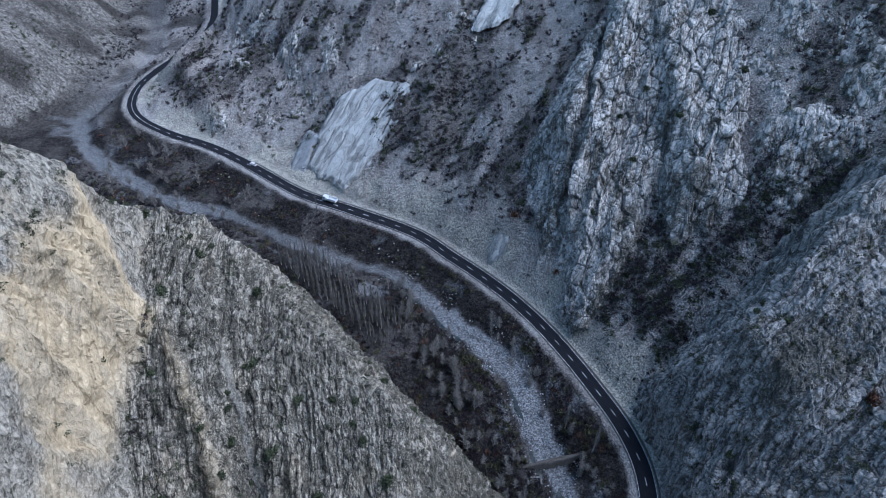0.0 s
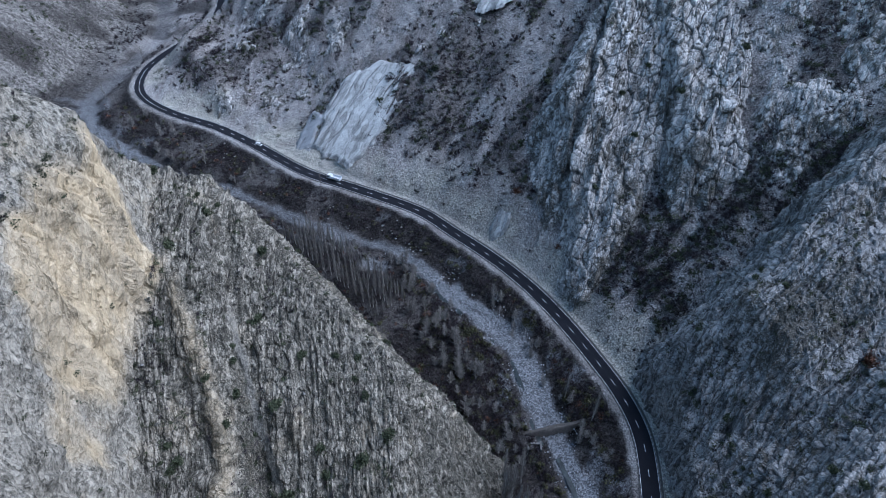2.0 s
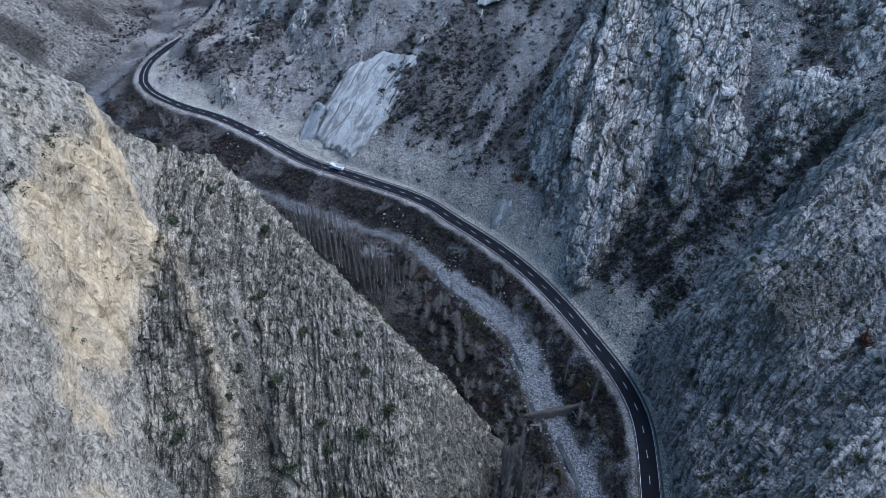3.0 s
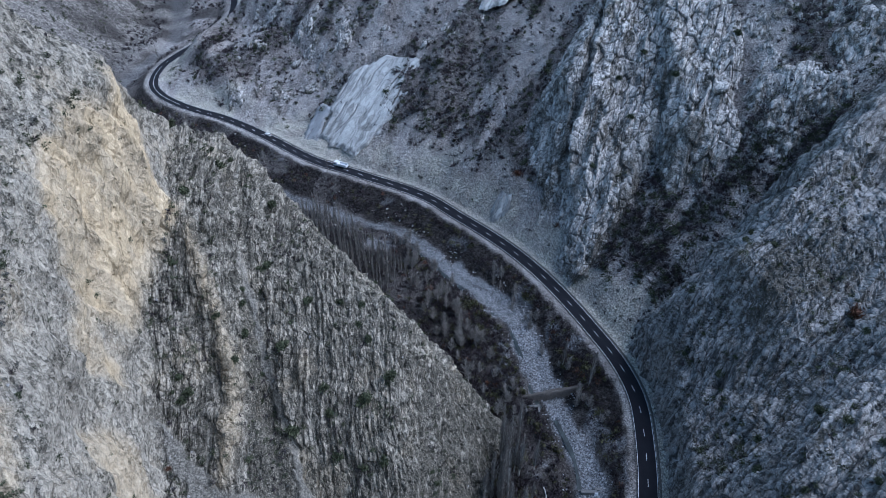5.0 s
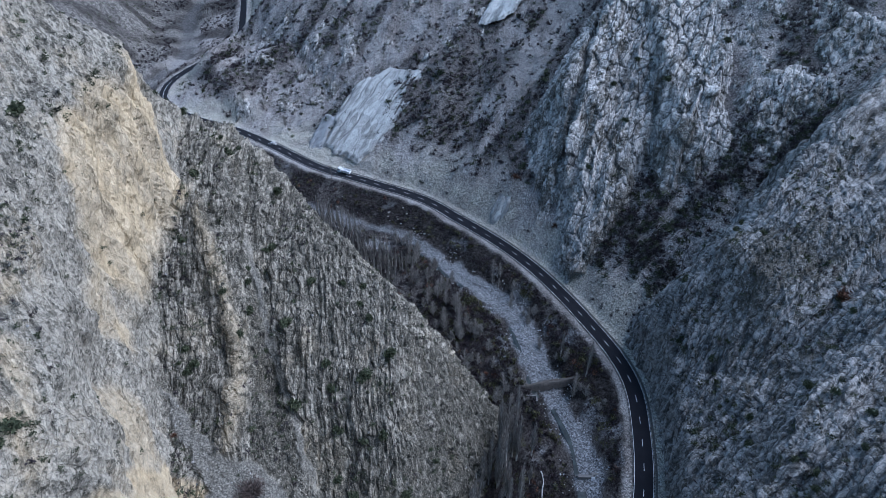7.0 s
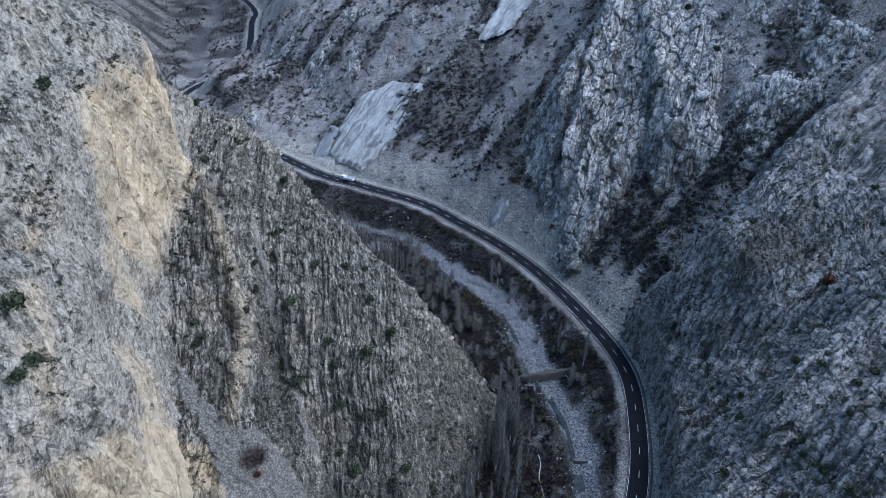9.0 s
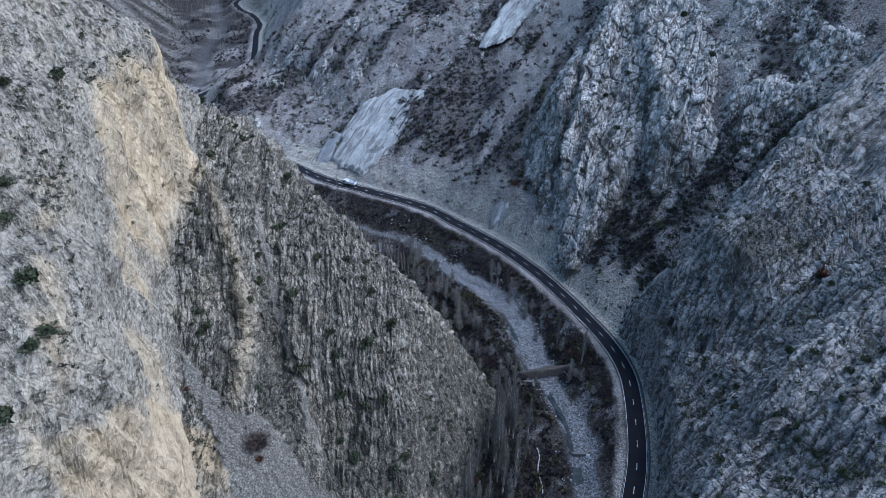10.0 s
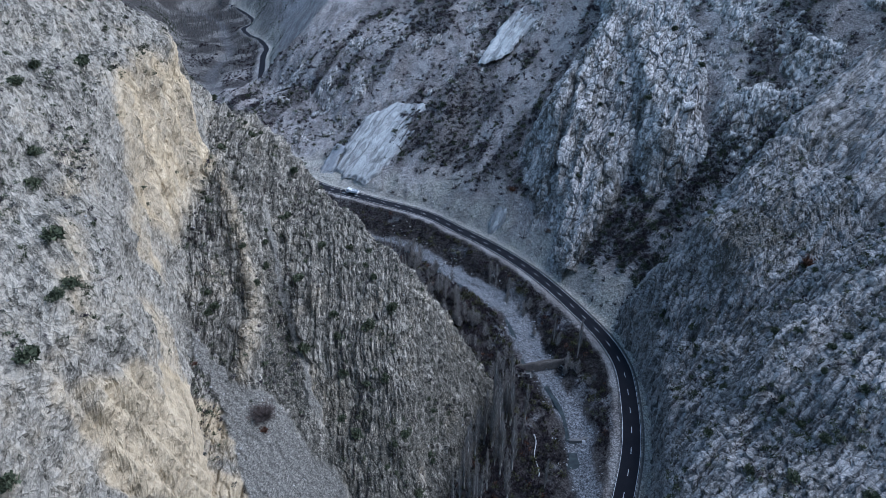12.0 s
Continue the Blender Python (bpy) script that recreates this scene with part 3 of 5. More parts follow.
def west_relief(x, y, z, n):
    b = x + 0.12 * y + 1.2 * fbm(y / 18, z / 18, 2.0, 2)
    along_bed, through_bed = 0.8 * y + 0.6 * z, 0.6 * y - 0.8 * z
    ragged = 0.55 + 0.45 * value_noise(b / 7, along_bed / 16, 3.0)
    steps = ragged * (0.6 * saw(b / 2.9 + 0.6 * value_noise(y / 23, z / 23, 1.0)) + 0.45 * saw(b / 1.15 + 0.5 * value_noise(y / 9, z / 9, 5.0)))
    own, edge, tilt = facets(b / 1.7, along_bed / 3.4, through_bed / 3.0)
    blocks = 0.40 * own + 0.5 * tilt - 0.45 * np.exp(-(edge / 0.14) ** 2) + 0.6 * ridged(b / 3.6, along_bed / 9, through_bed / 9, 2)
    big = 1.5 * fbm(x / 13, y / 13, z / 13, 3)
    lead = wall_line(y) - x
    wall, spur, chute = west_parts(x, y)
    on_wall = step(-2.0, 1.0, wall - np.maximum(spur, chute))
    u, v = 0.743 * y - 0.669 * z, 0.669 * y + 0.743 * z
    own, edge, tilt = facets(u / 1.5, v / 3.6, x / 2.0, 1)
    wall = 0.20 * own + 0.15 * tilt - 0.15 * np.exp(-(edge / 0.10) ** 2) + 0.45 * saw(u / 2.3 + 0.4 * value_noise(v / 22, x / 9)) + 0.22 * saw(u / 0.95 + 0.4 * value_noise(v / 12, x / 9, 4.0)) + 0.25 * value_noise(u / 0.6, v / 1.0, x / 0.8)
    hollow = -2.4 * np.exp(-((y - 72 - 0.75 * (z - 90)) / 3.2) ** 2) * step(70, 80, z) * step(116, 106, z) * on_wall - 1.6 * np.exp(-((y - 96 - 0.4 * (z - 95)) / 2.2) ** 2) * step(74, 82, z) * step(116, 108, z) * on_wall
    plates = 0.8 * saw(y / 5.5 + z / 26 + 0.8 * value_noise(y / 11, z / 15, 3.0)) * on_wall * step(9, 6, lead)
    share = chute_share(x, y)
    return ((steps + blocks) * (1 - on_wall) + wall * on_wall + big + hollow + plates) * (1 - 0.9 * share) - 0.6 + share * (0.5 + 0.3 * value_noise(x / 0.9, y / 0.9, z / 0.9))


cliff_west, VW, NW, BW = rock_sheet("cliff_west", XW, YW, west_height, west_relief, WEST_ROCK, "pale bedded limestone spur with a yellow rockfall scar")
vx, vy, vz = BW.T
lead = wall_line(vy) - vx
blot = fbm(vy / 9, vz / 16, 3.0, 3)
main_scar = step(0.4, -0.35, ((vy - 84 - 0.6 * (vz - 93)) / 25) ** 2 + ((vz - 93) / 25) ** 2 - 0.9 + 0.5 * blot) * step(-4, -1, lead) * step(14, 9, lead) * (0.72 + 0.28 * step(-0.3, 0.3, fbm(vy / 5, vz / 14, 8.0, 3)))
low_scar = step(0.3, -0.2, ((vy - 19 + 0.45 * (vz - 52)) / 14) ** 2 + ((vz - 52) / 23) ** 2 - 0.8 + 0.6 * blot) * step(-20, -16, lead) * 0.85
low_scar = low_scar + 0.5 * step(0.3, -0.2, ((vy - 36) / 8) ** 2 + ((vz - 66) / 14) ** 2 - 0.7 + 0.6 * blot)
vein = np.exp(-((vy - 29 - 1.85 * (vz - 98) + 4 * blot) / 4.0) ** 2) * step(70, 80, vz) * step(112, 104, vz) * step(-0.6, 0.4, fbm(vy / 3, vz / 9, 1.0, 2)) * 0.55
rib_scar = 0.5 * np.exp(-((vx - rib_line(vy)) / 1.8) ** 2) * step(44, 48, vy) * step(112, 95, vy) * step(-3, -6, lead)
loose = chute_share(vx, vy)
wall, spur, chute = west_parts(vx, vy)
front = wall - np.maximum(spur, chute) + 1.0 * fbm(vy / 6, vz / 6, 5.0, 2) > -0.5
grain(cliff_west, np.where(front, 0.743 * vy - 0.669 * vz, vx + 0.12 * vy), np.where(front, 0.669 * vy + 0.743 * vz, 0.8 * vy + 0.6 * vz), np.where(front, vx, 0.6 * vy - 0.8 * vz))
brushy = step(-2, -6, lead) * step(30, 46, vy + 0.6 * (vx + 40)) * (0.6 + 0.5 * step(42, 20, vz)) + 0.25 * step(4, 8, lead) + 1.8 * np.exp(-((vx + 0.30 * (vy - 60) + 44) / 3.5) ** 2) * step(44, 50, vy) * step(90, 80, vy)
weights(cliff_west, brushy=brushy, tone=np.where(front, 0.0, -0.65), scar=np.clip(main_scar + low_scar + vein + rib_scar, 0, 1) * (1 - loose), scree=loose, face=front.astype(float))

XC, YC = np.meshgrid(lines((28, 128, 0.36), (128, 200, 1.5)), lines((160, 262, 0.34), (262, 330, 1.0)))


def broken_face(u, v, w, large, small, seed, long=2.1):
    """Relief of a fractured face in pillars and blocks: the height, how near a crack is, and each block's tone."""
    own, edge, tilt = facets(u / large, v / (long * large), w / (1.3 * large), seed)
    own2, edge2, tilt2 = facets(u / small, v / (long * small), w / (1.2 * small), seed + 1)
    crack, crack2 = np.exp(-(edge / 0.07) ** 2), np.exp(-(edge2 / 0.12) ** 2)
    height = 0.30 * large * (0.5 * own + 0.7 * tilt - 0.6 * crack) + 0.30 * small * (0.6 * own2 + 0.9 * tilt2 - 0.6 * crack2)
    return height, np.maximum(crack, 0.8 * crack2), 0.5 * own + 0.5 * own2


def crag_axes(x, y, z):
    return 0.8 * x - 0.45 * y + 0.10 * z, 0.35 * x + 0.5 * y + 0.8 * z, 0.45 * x + 0.5 * y - 0.6 * z


def crag_relief(x, y, z, n):
    u, v, w = crag_axes(x, y, z)
    bend = 1.5 * fbm(v / 20, w / 20, 2.0, 2)
    return broken_face(u + bend, v, w, 4.0, 1.5, 3, 2.3)[0] + 1.5 * ridged((u + bend) / 8, v / 40, w / 25, 2) + 0.7 * saw((u + bend) / 4.4 + 0.4 * value_noise(v / 15, w / 15)) - 0.9


crag, VC, NC, BC = rock_sheet("cliff_north", XC, YC, crag_height, crag_relief, CRAG_ROCK, "grey blocky limestone crag split by deep clefts")
vx, vy, vz = BC.T
u, v, w = crag_axes(vx, vy, vz)
grain(crag, u, v, w)
_, crack, tone = broken_face(u + 1.5 * fbm(v / 20, w / 20, 2.0, 2), v, w, 4.0, 1.5, 3, 2.3)
weights(crag, crack=crack, tone=tone, brushy=1.6 * np.exp(-(((vx - 80) * 0.8 - (vy - 182) * 0.6) / 8) ** 2) * step(200, 188, vy) + 0.9 * step(0.1, 0.6, fbm(vx / 9, vy / 9, 4.0, 3)))


def outcrop(x0, x1, y0, y1, lift, size, label):
    """Ledges of rock that show through the scree."""
    x, y = np.meshgrid(lines((x0, x1, 0.6)), lines((y0, y1, 0.6)))
    low = ground_height(x, y)
    rim = step(0, 14, np.minimum(np.minimum(x - x0, x1 - x), np.minimum(y - y0, y1 - y)))
    bump = 2.6 * fbm(x / size, y / size, 3.0, 4) + lift - 6 * (1 - rim)
    z = low + np.minimum(bump, 2.2) + 0.8 * saw((0.75 * x - 0.5 * y) / 3.4 + 0.7 * value_noise(x / 9, y / 9, 2.0)) * step(-0.5, 1, bump)
    n = normals(x, y, z)
    height, crack, tone = broken_face(*crag_axes(x, y, z), 3.4, 1.5, 9, 2.3)
    p = np.stack([x, y, z], -1) + n * (0.9 * height + 0.5 * ridged(x / 5, y / 5, z / 5, 2))[..., None]
    verts, faces, kept = trimmed(p.reshape(-1, 3), grid_faces(*x.shape), (z > low - 0.8).ravel())
    ob = mesh_object("outcrop", verts, faces, CRAG_ROCK, smooth=False)
    grain(ob, *crag_axes(*verts.T))
    weights(ob, crack=crack.ravel()[kept], tone=tone.ravel()[kept], brushy=(1.2 * step(0.3, -0.5, bump) + 0.8 * step(0.0, 0.5, fbm(x / 10, y / 10, 4.0, 3))).ravel()[kept])
    return tagged(ob, label, "outcrop", kind="structure")


outcrop(84, 215, 165, 330, -0.5, 16.0, "broken grey rock ledges above the gully")
outcrop(-150, 70, 300, 420, -1.3, 13.0, "pale rock ledges high on the scree slope")

ROAD_S = np.concatenate([[0], np.cumsum(np.hypot(*np.diff(ROAD, axis=0).T))])
ROAD_T = np.gradient(ROAD, axis=0) / np.linalg.norm(np.gradient(ROAD, axis=0), axis=1, keepdims=True)
for _ in range(3):
    ROAD_T[1:-1] = (ROAD_T[:-2] + ROAD_T[1:-1] + ROAD_T[2:]) / 3
DE, SE = np.meshgrid(lines((3.4, 20, 0.17), (20, 74, 0.42), (74, 175, 1.7)), lines((0, 95, 2.2), (95, 262, 0.42), (262, 300, 1.0)))
TX, TY = np.interp(SE, ROAD_S, ROAD_T[:, 0]), np.interp(SE, ROAD_S, ROAD_T[:, 1])
XE, YE = np.interp(SE, ROAD_S, ROAD[:, 0]) + TY * DE, np.interp(SE, ROAD_S, ROAD[:, 1]) - TX * DE


def east_axes(x, y, z):
    return -0.55 * x + 0.83 * y - 0.12 * z, 0.83 * x + 0.55 * y + 1.0 * z, 0.5 * x + 0.3 * y - 0.5 * z


def east_relief(x, y, z, n):
    u, v, w = east_axes(x, y, z)
    bend = 1.8 * fbm(v / 24, w / 20, 7.0, 2)
    return broken_face(u + bend, v, w, 2.6, 1.05, 6, 3.2)[0] + 1.1 * ridged((u + bend) / 8, v / 45, w / 25, 2) + 1.0 * saw((u + bend) / 5.2 + 0.4 * value_noise(v / 25, w / 15)) + 0.4 * saw((u + bend) / 1.6 + 0.4 * value_noise(v / 15, w / 12)) - 1.0


cliff_east, VE, NE, BE = rock_sheet("cliff_east", XE, YE, east_height, east_relief, EAST_ROCK, "blue-grey fractured limestone spur dropping to the road")
vx, vy, vz = BE.T
u, v, w = east_axes(vx, vy, vz)
grain(cliff_east, u, v, w)
_, crack, tone = broken_face(u + 1.8 * fbm(v / 24, w / 20, 7.0, 2), v, w, 2.6, 1.05, 6, 3.2)
weights(cliff_east, crack=crack, tone=tone, brushy=1.5 * np.exp(-((vx - 106) / 13) ** 2 - ((vy - 109) / 8) ** 2) + 0.7 * step(0.0, 0.6, fbm(vx / 10, vy / 10, 4.0, 3)) * step(16, 32, along(ROAD, vx, vy)[0]))

# ---- road ----
ASPHALT = plain("asphalt", (0.013, 0.0135, 0.017), 0.9, 0.12, 0, 3.0, 0.25)
PAINT = plain("road_paint", (0.75, 0.75, 0.73), 0.7, 0.3, 0, 5.0, 0.12)


def strip(name, line, left, right, lift, material, parent=None, thick=0.0):
    """A band along a line, from left to right of it."""
    t = np.gradient(line, axis=0)
    t /= np.linalg.norm(t, axis=1, keepdims=True)
    n = np.stack([t[:, 1], -t[:, 0]], 1)
    z = road_z(line[:, 1]) + lift
    cols = [(left, 0), (right, 0)] if not thick else [(left, -thick), (left, 0), (right, 0), (right, -thick)]
    v = np.stack([np.column_stack([line + n * o, z + h]) for o, h in cols], 1)
    return mesh_object(name, v.reshape(-1, 3), grid_faces(len(line), len(cols)), material, parent, smooth=False)


road = strip("road", ROAD, -3.15, 3.15, 0.0, ASPHALT, thick=0.5)
tagged(road, "fresh black asphalt two-lane road with white markings", "road", kind="structure")


# ---- road furniture ----
CONCRETE = plain("concrete", (0.145, 0.14, 0.133), 0.85, 0.25, 0, 2.0, 0.3, 0.02)
KERB = plain("kerb_concrete", (0.085, 0.082, 0.075), 0.85, 0.1, 0, 3.0, 0.3)
for side, name in ((-3.5, "kerb"), (3.38, "kerb")):
    tagged(strip(name, ROAD[16:160], side, side + 0.14, 0.08, KERB, thick=0.35), "low concrete kerb along the asphalt", "kerb", kind="structure")
tagged(strip("gutter", ROAD[16:160], 3.6, 4.1, -0.02, KERB, thick=0.3), "shallow concrete gutter at the foot of the slope", "gutter", kind="structure")
for side in (-2.95, 2.83):
    strip("edge_line", ROAD, side, side + 0.12, 0.006, PAINT, road)


def road_at(s, off=0.0):
    x, y = np.interp(s, ROAD_S, ROAD[:, 0]), np.interp(s, ROAD_S, ROAD[:, 1])
    x2, y2 = np.interp(s + 1.0, ROAD_S, ROAD[:, 0]), np.interp(s + 1.0, ROAD_S, ROAD[:, 1])
    a = math.atan2(y2 - y, x2 - x)
    return x + math.sin(a) * off, y - math.cos(a) * off, float(road_z(y)), a


def box(sx, sy, sz, at=(0, 0, 0), bevel=0.0, taper=1.0):
    """A bevelled box, its base centred on at; taper shrinks its top."""
    bm = bmesh.new()
    bmesh.ops.create_cube(bm, size=1.0)
    for v in bm.verts:
        k = taper if v.co.z > 0 else 1.0
        v.co = Vector((v.co.x * sx * k, v.co.y * sy * k, (v.co.z + 0.5) * sz)) + Vector(at)
    if bevel:
        bmesh.ops.bevel(bm, geom=bm.edges[:], offset=bevel, segments=2, affect='EDGES', profile=0.7)
    return bm


def rod(a, b, r0, r1, sides=8):
    """A tapered rod from a to b."""
    a, b = Vector(a), Vector(b)
    bm = bmesh.new()
    bmesh.ops.create_cone(bm, cap_ends=True, segments=sides, radius1=r0, radius2=r1, depth=(b - a).length)
    turn = (b - a).to_track_quat('Z', 'Y').to_matrix().to_4x4()
    bmesh.ops.transform(bm, matrix=Matrix.Translation((a + b) / 2) @ turn, verts=bm.verts)
    return bm


def joined(*bms):
    out = bmesh.new()
    for b in bms:
        me = bpy.data.meshes.new("piece")
        b.to_mesh(me)
        b.free()
        out.from_mesh(me)
        bpy.data.meshes.remove(me)
    return out


def part(name, bm, material, parent=None, label="", smooth=False):
    """Link a bmesh as one mesh object under a thing or a part."""
    me = bpy.data.meshes.new(name)
    bm.to_mesh(me)
    bm.free()
    me.polygons.foreach_set("use_smooth", [smooth] * len(me.polygons))
    me.materials.append(material)
    ob = new(name, me)
    ob.parent = parent
    if label:
        ob["label"] = label
    return ob


dash_bm = box(4.4, 0.15, 0.03, (0, 0, -0.022))
dash = None
S0 = 9.0 * round(50 / 9.0) + 1.5
for i in range(64):
    x, y, z, a = road_at(S0 + 9.0 * i)
    if 346 < y < 372:
        continue
    if dash is None:
        dash = part("dash", dash_bm, PAINT, road)
        piece = dash
    else:
        piece = new("dash", dash.data)
        piece.parent = road
    piece.matrix_basis = pose(x, y, z, 0, 0, math.degrees(a))
bend = ROAD[(ROAD[:, 1] > 318) & (ROAD[:, 1] < 372)]
strip("centre_line", bend, -0.08, 0.08, 0.006, PAINT, road)

# ---- vehicles ----
WHITE = plain("white_car_paint", (0.72, 0.73, 0.74), 0.3, 0.5, 0, 2.0, 0.06)
GLASS = plain("dark_glass", (0.012, 0.014, 0.018), 0.08, 0.6, 0, 2.0, 0.1)
RUBBER = plain("tyre_rubber", (0.02, 0.02, 0.021), 0.85, 0.2, 0, 9.0, 0.3)
STEEL = plain("bare_steel", (0.42, 0.42, 0.43), 0.45, 0.5, 0.8, 5.0, 0.2)
DARK_STEEL = plain("dark_frame", (0.05, 0.05, 0.055), 0.6, 0.4, 0.3, 5.0, 0.3)
LAMP = plain("headlamp_lens", (0.75, 0.77, 0.8), 0.1, 0.6, 0, 3.0, 0.05)
RED = plain("tail_lamp", (0.35, 0.015, 0.012), 0.25, 0.5, 0, 3.0, 0.1)


def wheel(parent, x, y, r, w):
    tyre = part("wheel", joined(rod((x, y - w / 2, r), (x, y + w / 2, r), r, r, 20)), RUBBER, parent)
    part("rim", rod((x, y - w / 2 - 0.015, r), (x, y + w / 2 + 0.015, r), r * 0.6, r * 0.6, 14), STEEL, tyre, "bright metal rim")
    return tyre


def profile(points, half, inset=0.0):
    """A body pressed from a side outline; its upper points lean in by inset."""
    bm = bmesh.new()
    top = max(p[1] for p in points)
    low = min(p[1] for p in points)
    sides = []
    for s in (-1, 1):
        sides.append([bm.verts.new((x, s * (half - inset * ((z - low) / (top - low)) ** 2), z)) for x, z in points])
    bm.faces.new(sides[0][::-1])
    bm.faces.new(sides[1])
    n = len(points)
    for i in range(n):
        bm.faces.new((sides[0][i], sides[0][(i + 1) % n], sides[1][(i + 1) % n], sides[1][i]))
    bmesh.ops.recalc_face_normals(bm, faces=bm.faces[:])
    bmesh.ops.bevel(bm, geom=bm.edges[:], offset=0.05, segments=2, affect='EDGES')
    return bm


def build_car(m):
    car = new("car")
    body = part("body", profile([(-2.1, 0.35), (2.1, 0.33), (2.15, 0.62), (1.95, 0.80), (0.95, 0.95), (-1.75, 0.98), (-2.12, 0.85)], 0.87, 0.06), WHITE, car)
    part("cabin", profile([(1.0, 0.92), (-1.85, 0.92), (-1.75, 1.15), (-1.35, 1.46), (0.05, 1.48), (0.25, 1.42)], 0.80, 0.16), GLASS, car, "dark tinted windows")
    part("roof", profile([(-1.45, 1.44), (0.12, 1.44), (0.06, 1.50), (-1.35, 1.50)], 0.66, 0.03), WHITE, car)
    for y in (-0.6, 0.6):
        part("headlight", box(0.12, 0.36, 0.14, (2.06, y, 0.62), 0.02), LAMP, body)
        part("tail_light", box(0.10, 0.30, 0.18, (-2.09, y, 0.72), 0.02), RED, body)
        part("mirror", box(0.12, 0.16, 0.12, (0.75, y * 1.6, 0.95), 0.02), WHITE, body)
    for x in (-1.3, 1.32):
        for y in (-0.76, 0.76):
            wheel(car, x, y, 0.32, 0.2)
    car.matrix_basis = m
    return tagged(car, "small white hatchback car driving on the asphalt road", "car")


def build_truck(m):
    truck = new("truck")
    part("chassis", box(8.0, 0.9, 0.28, (0, 0, 0.72), 0.03), DARK_STEEL, truck)
    cab = part("cab", profile([(1.95, 0.75), (4.05, 0.70), (4.1, 1.3), (3.95, 1.9), (3.75, 2.75), (3.4, 2.9), (1.95, 2.9)], 1.2, 0.1), WHITE, truck)
    part("windscreen", profile([(4.0, 1.75), (4.03, 1.85), (3.86, 2.62), (3.76, 2.62)], 1.0, 0.05), GLASS, cab)
    for y in (-1.19, 1.19):
        part("side_window", box(1.0, 0.06, 0.75, (3.1, y, 1.75), 0.02), GLASS, cab)
        part("headlight", box(0.1, 0.4, 0.22, (4.06, y * 0.72, 0.95), 0.02), LAMP, cab)
        part("mirror", box(0.14, 0.2, 0.5, (3.85, y * 1.12, 1.8), 0.03), DARK_STEEL, cab)
    tub = bmesh.new()
    bed = joined(box(5.2, 2.4, 0.16, (-1.1, 0, 1.05), 0.02), box(5.2, 0.1, 1.35, (-1.1, -1.2, 1.05), 0.02), box(5.2, 0.1, 1.35, (-1.1, 1.2, 1.05), 0.02),
                 box(0.12, 2.4, 1.6, (1.45, 0, 1.05), 0.02), box(0.1, 2.4, 1.2, (-3.7, 0, 1.05), 0.02))
    tub.free()
    body = part("tipper_body", bed, WHITE, truck, "white steel tipper body")
    for i in range(6):
        for y in (-1.28, 1.28):
            part("rib", box(0.1, 0.08, 1.3, (-3.4 + 0.93 * i, y, 1.05), 0.015), WHITE, body)
    part("fuel_tank", rod((0.9, -1.0, 0.75), (1.8, -1.0, 0.75), 0.3, 0.3, 14), STEEL, truck)
    for x in (3.0, -1.7, -3.0):
        for y in (-1.05, 1.05):
            wheel(truck, x, y, 0.5, 0.32 if x > 0 else 0.5)
    truck.matrix_basis = m
    return tagged(truck, "white tipper truck with ribbed steel body on the road", "truck")


def on_road(x, y, off, turn=0.0):
    d, s = along(ROAD, np.array([x]), np.array([y]))
    px, py, pz, a = road_at(float(s[0]), off)
    return pose(px, py, pz, 0, 0, math.degrees(a) + turn)


build_car(on_road(-104.0, 280.0, 1.45))
build_truck(on_road(-58.0, 247.0, 1.5))

# ---- utility pole and the steel box at the road's edge ----
TIMBER = plain("grey_timber", (0.16, 0.14, 0.12), 0.9, 0.2, 0, 4.0, 0.3)
pole = new("utility_pole")
part("post", rod((0, 0, -0.6), (0, 0, 8.5), 0.16, 0.11, 10), TIMBER, pole)
part("crossarm", box(1.6, 0.12, 0.12, (0, 0, 7.9), 0.01), TIMBER, pole)
for x in (-0.65, 0.0, 0.65):
    part("insulator", rod((x, 0, 8.02), (x, 0, 8.25), 0.06, 0.04, 8), CONCRETE, pole)
pole.matrix_basis = pose(-63.2, 242.6, float(ground_height(np.array([-63.2]), np.array([242.6]))[0]), 0, 0, 25)
tagged(pole, "weathered timber utility pole beside the road", "pole")
barrier = new("roadside_barrier")
part("rail", box(9.0, 0.10, 0.35, (0, 0, 0.5), 0.03), DARK_STEEL, barrier)
for i in range(4):
    part("post", box(0.12, 0.12, 0.95, (-4.0 + 2.67 * i, 0.1, -0.1), 0.01), DARK_STEEL, barrier)
barrier.matrix_basis = on_road(65.2, 81.0, -3.9)
tagged(barrier, "short dark steel crash barrier at the asphalt edge", "barrier")


# ---- water works ----
def water_material():
    m = Nodes("stream_water", 0.3, 0.3)
    m.bump(m.noise(2.5, 5, 0.6), 0.35, 0.08)
    return m.done(m.ramp(m.noise(0.5, 5), (0.35, (0.012, 0.016, 0.016)), (0.7, (0.05, 0.06, 0.058))))


WATER = water_material()
FOAM = plain("white_water", (0.78, 0.80, 0.82), 0.6, 0.3, 0, 3.0, 0.12, 0.05)


